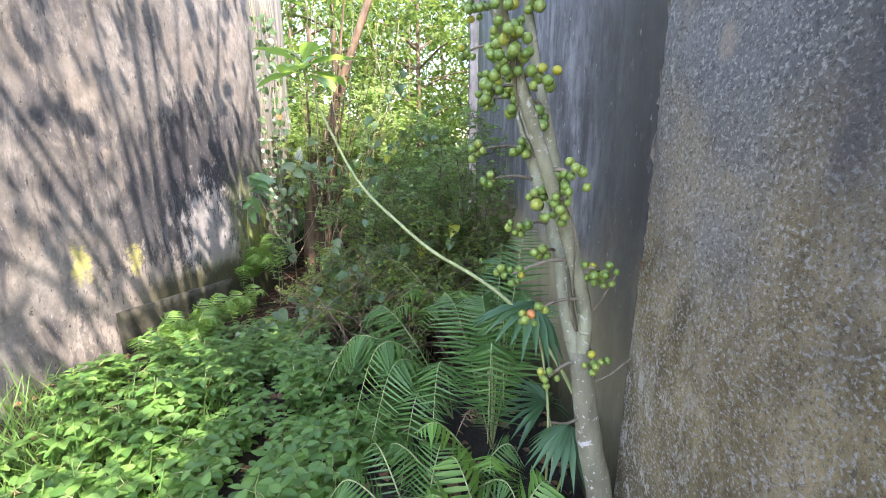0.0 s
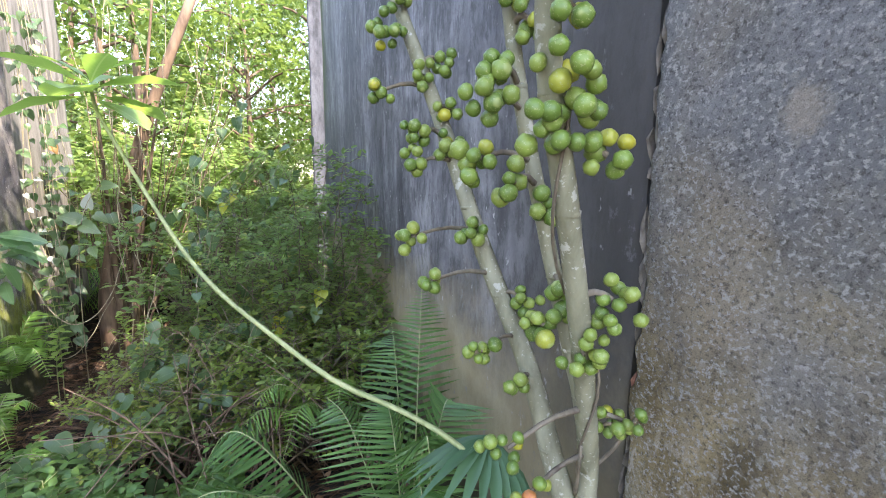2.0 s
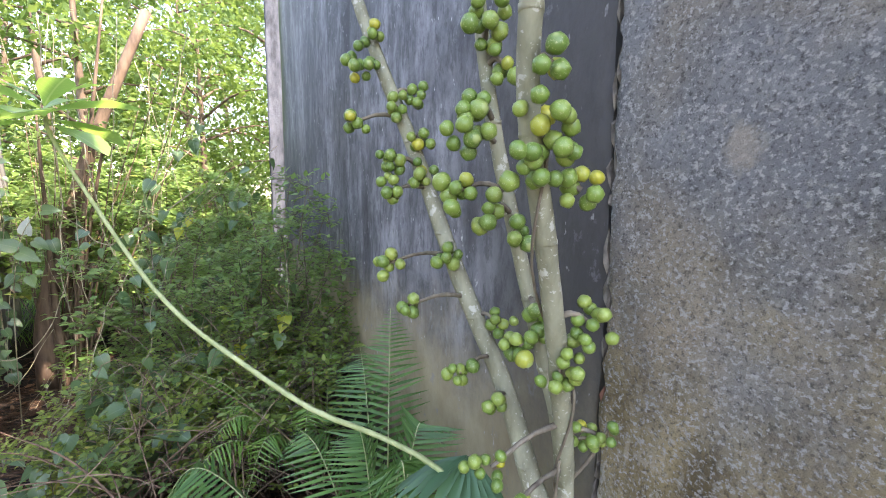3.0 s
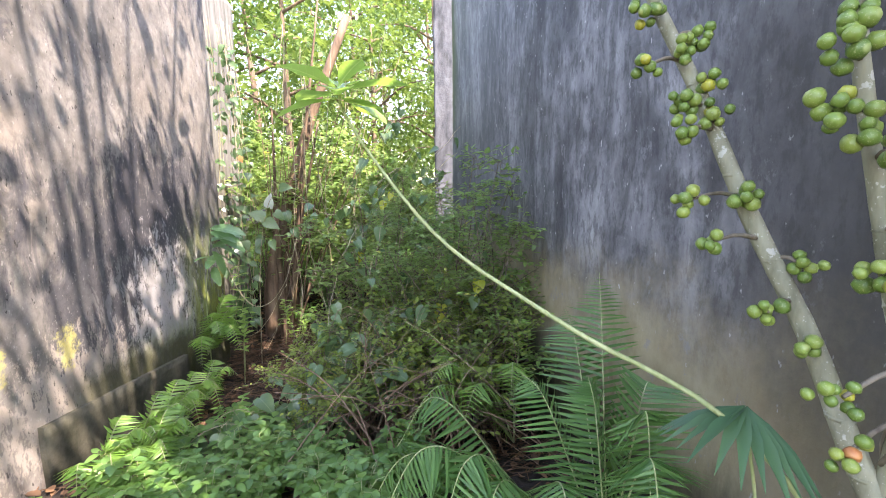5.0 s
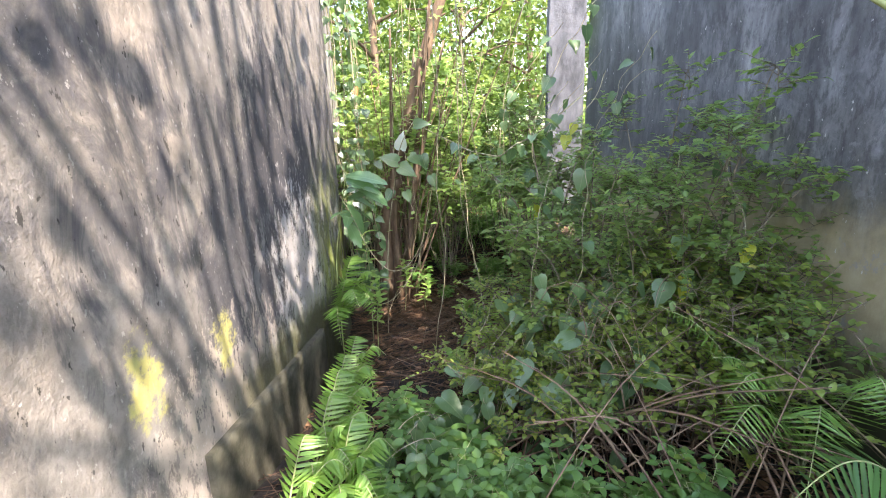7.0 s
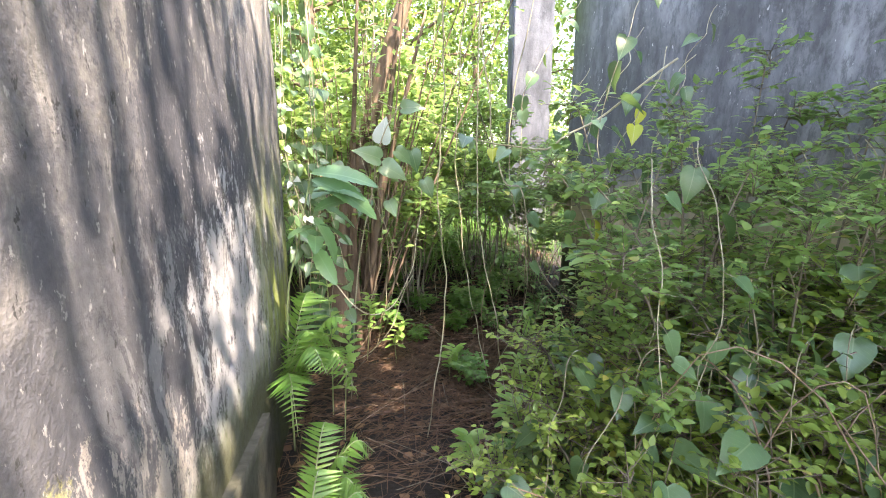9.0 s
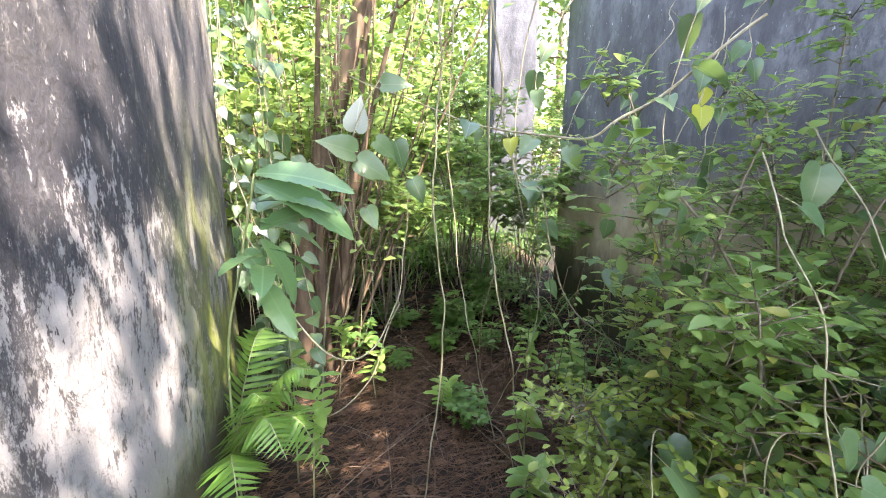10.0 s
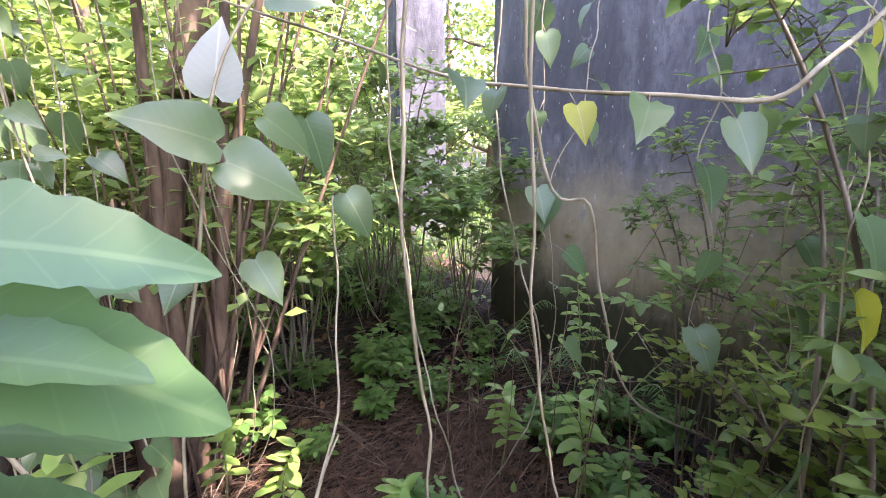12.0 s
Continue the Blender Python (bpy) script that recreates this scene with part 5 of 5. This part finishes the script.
def twig_pile_by_shrubs():
    """Dry bent stalks in front of the shrubs."""
    random.seed(255)
    for i in range(60):
        x, y = rnd(-0.75, 0.25), rnd(2.85, 3.35)
        root = thing("dead_branch", "bent straw-coloured dead stalk among the shrubs", "branch", (x, y, ground_z(x, y)), "dead branches")
        w = Build()
        d = Vector((rnd(-1, 1), rnd(-0.7, 0.7), 0)).normalized() * rnd(0.15, 0.5)
        h = rnd(0.3, 0.85)
        w.tube(curve_pts([-d * 0.4 + Vector((0, 0, -0.05)), Vector((0, 0, h * 0.8)), d * 0.6 + Vector((0, 0, h)), d + Vector((0, 0, h * rnd(0.4, 0.9)))], 10), rnd(0.002, 0.0045), 0.0012, 5, 0.2)
        part("stick", w, M_DEADTWIG, root)


def litter():
    random.seed(261)
    w = Build()
    for i in range(6500):
        x, y = rnd(-1.95, 0.55), rnd(2.3, 6.8)
        if random.random() < 0.5:
            x, y = random.gauss(-0.7, 0.5), random.gauss(4.9, 0.5)
        if not -2.0 < x < 0.6:
            continue
        a = rnd(0, 6.28) if random.random() < 0.5 else random.gauss(0.2, 0.4)
        d = Vector((math.cos(a), math.sin(a), rnd(-0.12, 0.2))) * rnd(0.06, 0.24)
        p = Vector((x, y, ground_z(x, y) + rnd(0.003, 0.03)))
        w.tube([p - d, p + Vector((0, 0, rnd(0, 0.025))), p + d], rnd(0.0012, 0.0036), 0.0008, 3)
    tagged(new("straw", w.mesh("straw", M_STRAW)), "reddish brown dead fern stalks and straw", "straw", kind="stuff")
    w = Build()
    for i in range(2600):
        x, y = rnd(-2.0, 0.6), rnd(0.6, 8.5)
        p = Vector((x, y, ground_z(x, y) + rnd(0.004, 0.02)))
        w.add(*OVATE, aim(p, (rnd(-1, 1), rnd(-1, 1), rnd(-0.2, 0.3)), (rnd(-0.5, 0.5), rnd(-0.5, 0.5), 1), 0, rnd(0.03, 0.075)))
    tagged(new("leaf_litter", w.mesh("leaf_litter", M_DEADLEAF)), "brown fallen leaves on damp soil", "leaf litter", kind="stuff")
    w = Build()
    for i in range(1500):
        x, y = rnd(-2.0, -1.0), rnd(0.8, 1.9)
        w.add(*BLADE, aim((x, y, ground_z(x, y)), (rnd(-0.6, 0.6), rnd(-0.6, 0.6), 1), (rnd(-1, 1), rnd(-1, 1), 0), 0, rnd(0.12, 0.30)))
    for i in range(16000):
        x, y = rnd(-4.5, 5), rnd(6.2, 13)
        w.add(*BLADE, aim((x, y, ground_z(x, y)), (rnd(-0.6, 0.6), rnd(-0.6, 0.6), 1), (rnd(-1, 1), rnd(-1, 1), 0), 0, rnd(0.15, 0.40)))
    tagged(new("grass", w.mesh("grass", M_GRASS)), "soft green grass blades on the ground", "grass", kind="stuff")


def dead_fronds():
    random.seed(271)
    root = thing("dead_frond", "curled rust-brown dead fern frond", "dead fern", (0.12, 1.55, 0.16))
    w, st = Build(), Build()
    frond_into(w, st, [(0.1, 0.1, -0.1), (0.03, 0.03, 0.12), (-0.03, -0.05, 0.17), (-0.10, -0.10, 0.02)], 0.05, 16, PINNA_WIDE, 0.2, 0.9)
    fr = part("frond", w, M_DEADLEAF, root)
    part("stalk", st, M_DEADTWIG, fr)


twig_pile()
litter()
fallen_sticks()
twig_pile_by_shrubs()
dead_fronds()


def grey_leaf_plant():
    """A thin climber with round grey-green leaves held up beside the path."""
    random.seed(281)
    root = thing("round_leaf_climber", "thin climber with round grey-green leaves, one pale", "climber", (0, 0, 0))
    st = Build()
    way = curve_pts([(-1.62, 4.62, ground_z(-1.6, 4.6)), (-1.56, 4.50, 0.5), (-1.48, 4.36, 0.95), (-1.42, 4.38, 1.22), (-1.30, 4.42, 1.42)], 24)
    st.tube(way, 0.004, 0.0025, 6)
    part("stem", st, M_LIANA, root)
    for (p, d, s, m) in (((-1.42, 4.42, 1.20), (0.1, -0.3, 0.9), 0.12, PALE_LEAF), ((-1.44, 4.30, 1.12), (-0.8, -0.2, 0.35), 0.13, HEART_LEAF), ((-1.43, 4.30, 1.09), (0.75, -0.3, -0.35), 0.13, HEART_LEAF),
                         ((-1.36, 4.34, 1.16), (0.7, -0.1, -0.5), 0.10, HEART_LEAF), ((-1.28, 4.38, 1.16), (0.3, -0.2, -0.9), 0.11, HEART_LEAF), ((-1.32, 4.40, 1.36), (0.8, -0.3, 0.1), 0.11, HEART_LEAF),
                         ((-1.22, 4.36, 1.02), (0.4, -0.3, -0.9), 0.10, HEART_LEAF), ((-1.50, 4.42, 0.92), (-0.4, -0.6, -0.6), 0.10, HEART_LEAF), ((-1.40, 4.34, 0.92), (0.3, -0.5, -0.7), 0.09, HEART_LEAF)):
        ob = new("leaf", m)
        ob.parent = root
        ob.matrix_local = aim(p, d, (rnd(-0.2, 0.2), -0.9, 0.5), 0, s)
    dry = Build()
    dry.add(*OVATE)
    ob = part("dry_leaf", dry, M_DEADORANGE, root, "dry orange leaf")
    ob.matrix_local = aim((-1.80, 5.0, 1.70), (0.3, -0.4, -0.8), (0, -1, 0.3), 0, 0.11)


M_DEADORANGE = leaf_material("dry_orange_leaf", (0.42, 0.24, 0.10), (0.50, 0.30, 0.13), (0.6, 0.35, 0.1), 0.6, 0.3)
grey_leaf_plant()


def dry_stalks():
    """Thin dead upright stalks by the blackened wall."""
    for i in range(46):
        random.seed(300 + i)
        x, y = rnd(-0.75, 0.42), rnd(3.75, 5.0)
        h = rnd(0.35, 1.15)
        root = thing("dry_stalk", "thin dry leaning stalk with a few leaves", "stalk", (x, y, ground_z(x, y)), "dry stalks by the wall")
        w, lv = Build(), Build()
        way = curve_pts([(0, 0, -0.03), (rnd(-0.08, 0.08), rnd(-0.08, 0.08), h * 0.5), (rnd(-0.22, 0.22), rnd(-0.2, 0.2), h)], 9)
        w.tube(way, rnd(0.0018, 0.0035), 0.001, 4, 0.2)
        part("stem", w, M_DEADTWIG, root)
        for k in range(4, 10):
            if random.random() < 0.7:
                lv.add(*OVATE, aim(way[k], (rnd(-1, 1), rnd(-1, 1), rnd(-0.4, 0.5)), (rnd(-0.3, 0.3), rnd(-0.6, 0.3), 1), 0, rnd(0.02, 0.05)))
        if lv.n:
            part("foliage", lv, M_SHRUB, root)


dry_stalks()


def roots():
    for i in range(9):
        random.seed(360 + i)
        x, y = rnd(-1.6, -0.3), rnd(3.6, 5.4)
        root = thing("surface_root", "brown root snaking over damp soil", "root", (0, 0, 0), "surface roots")
        a = rnd(0, 3.1)
        pts = []
        for k in range(6):
            q = (x + math.cos(a) * k * 0.12 + rnd(-0.04, 0.04), y + math.sin(a) * k * 0.12 + rnd(-0.04, 0.04))
            pts.append((*q, ground_z(*q) + rnd(-0.004, 0.012)))
        w = Build()
        w.tube(curve_pts(pts, 20), rnd(0.006, 0.016), 0.003, 6, 0.3)
        part("strand", w, M_TRUNK, root)


roots()
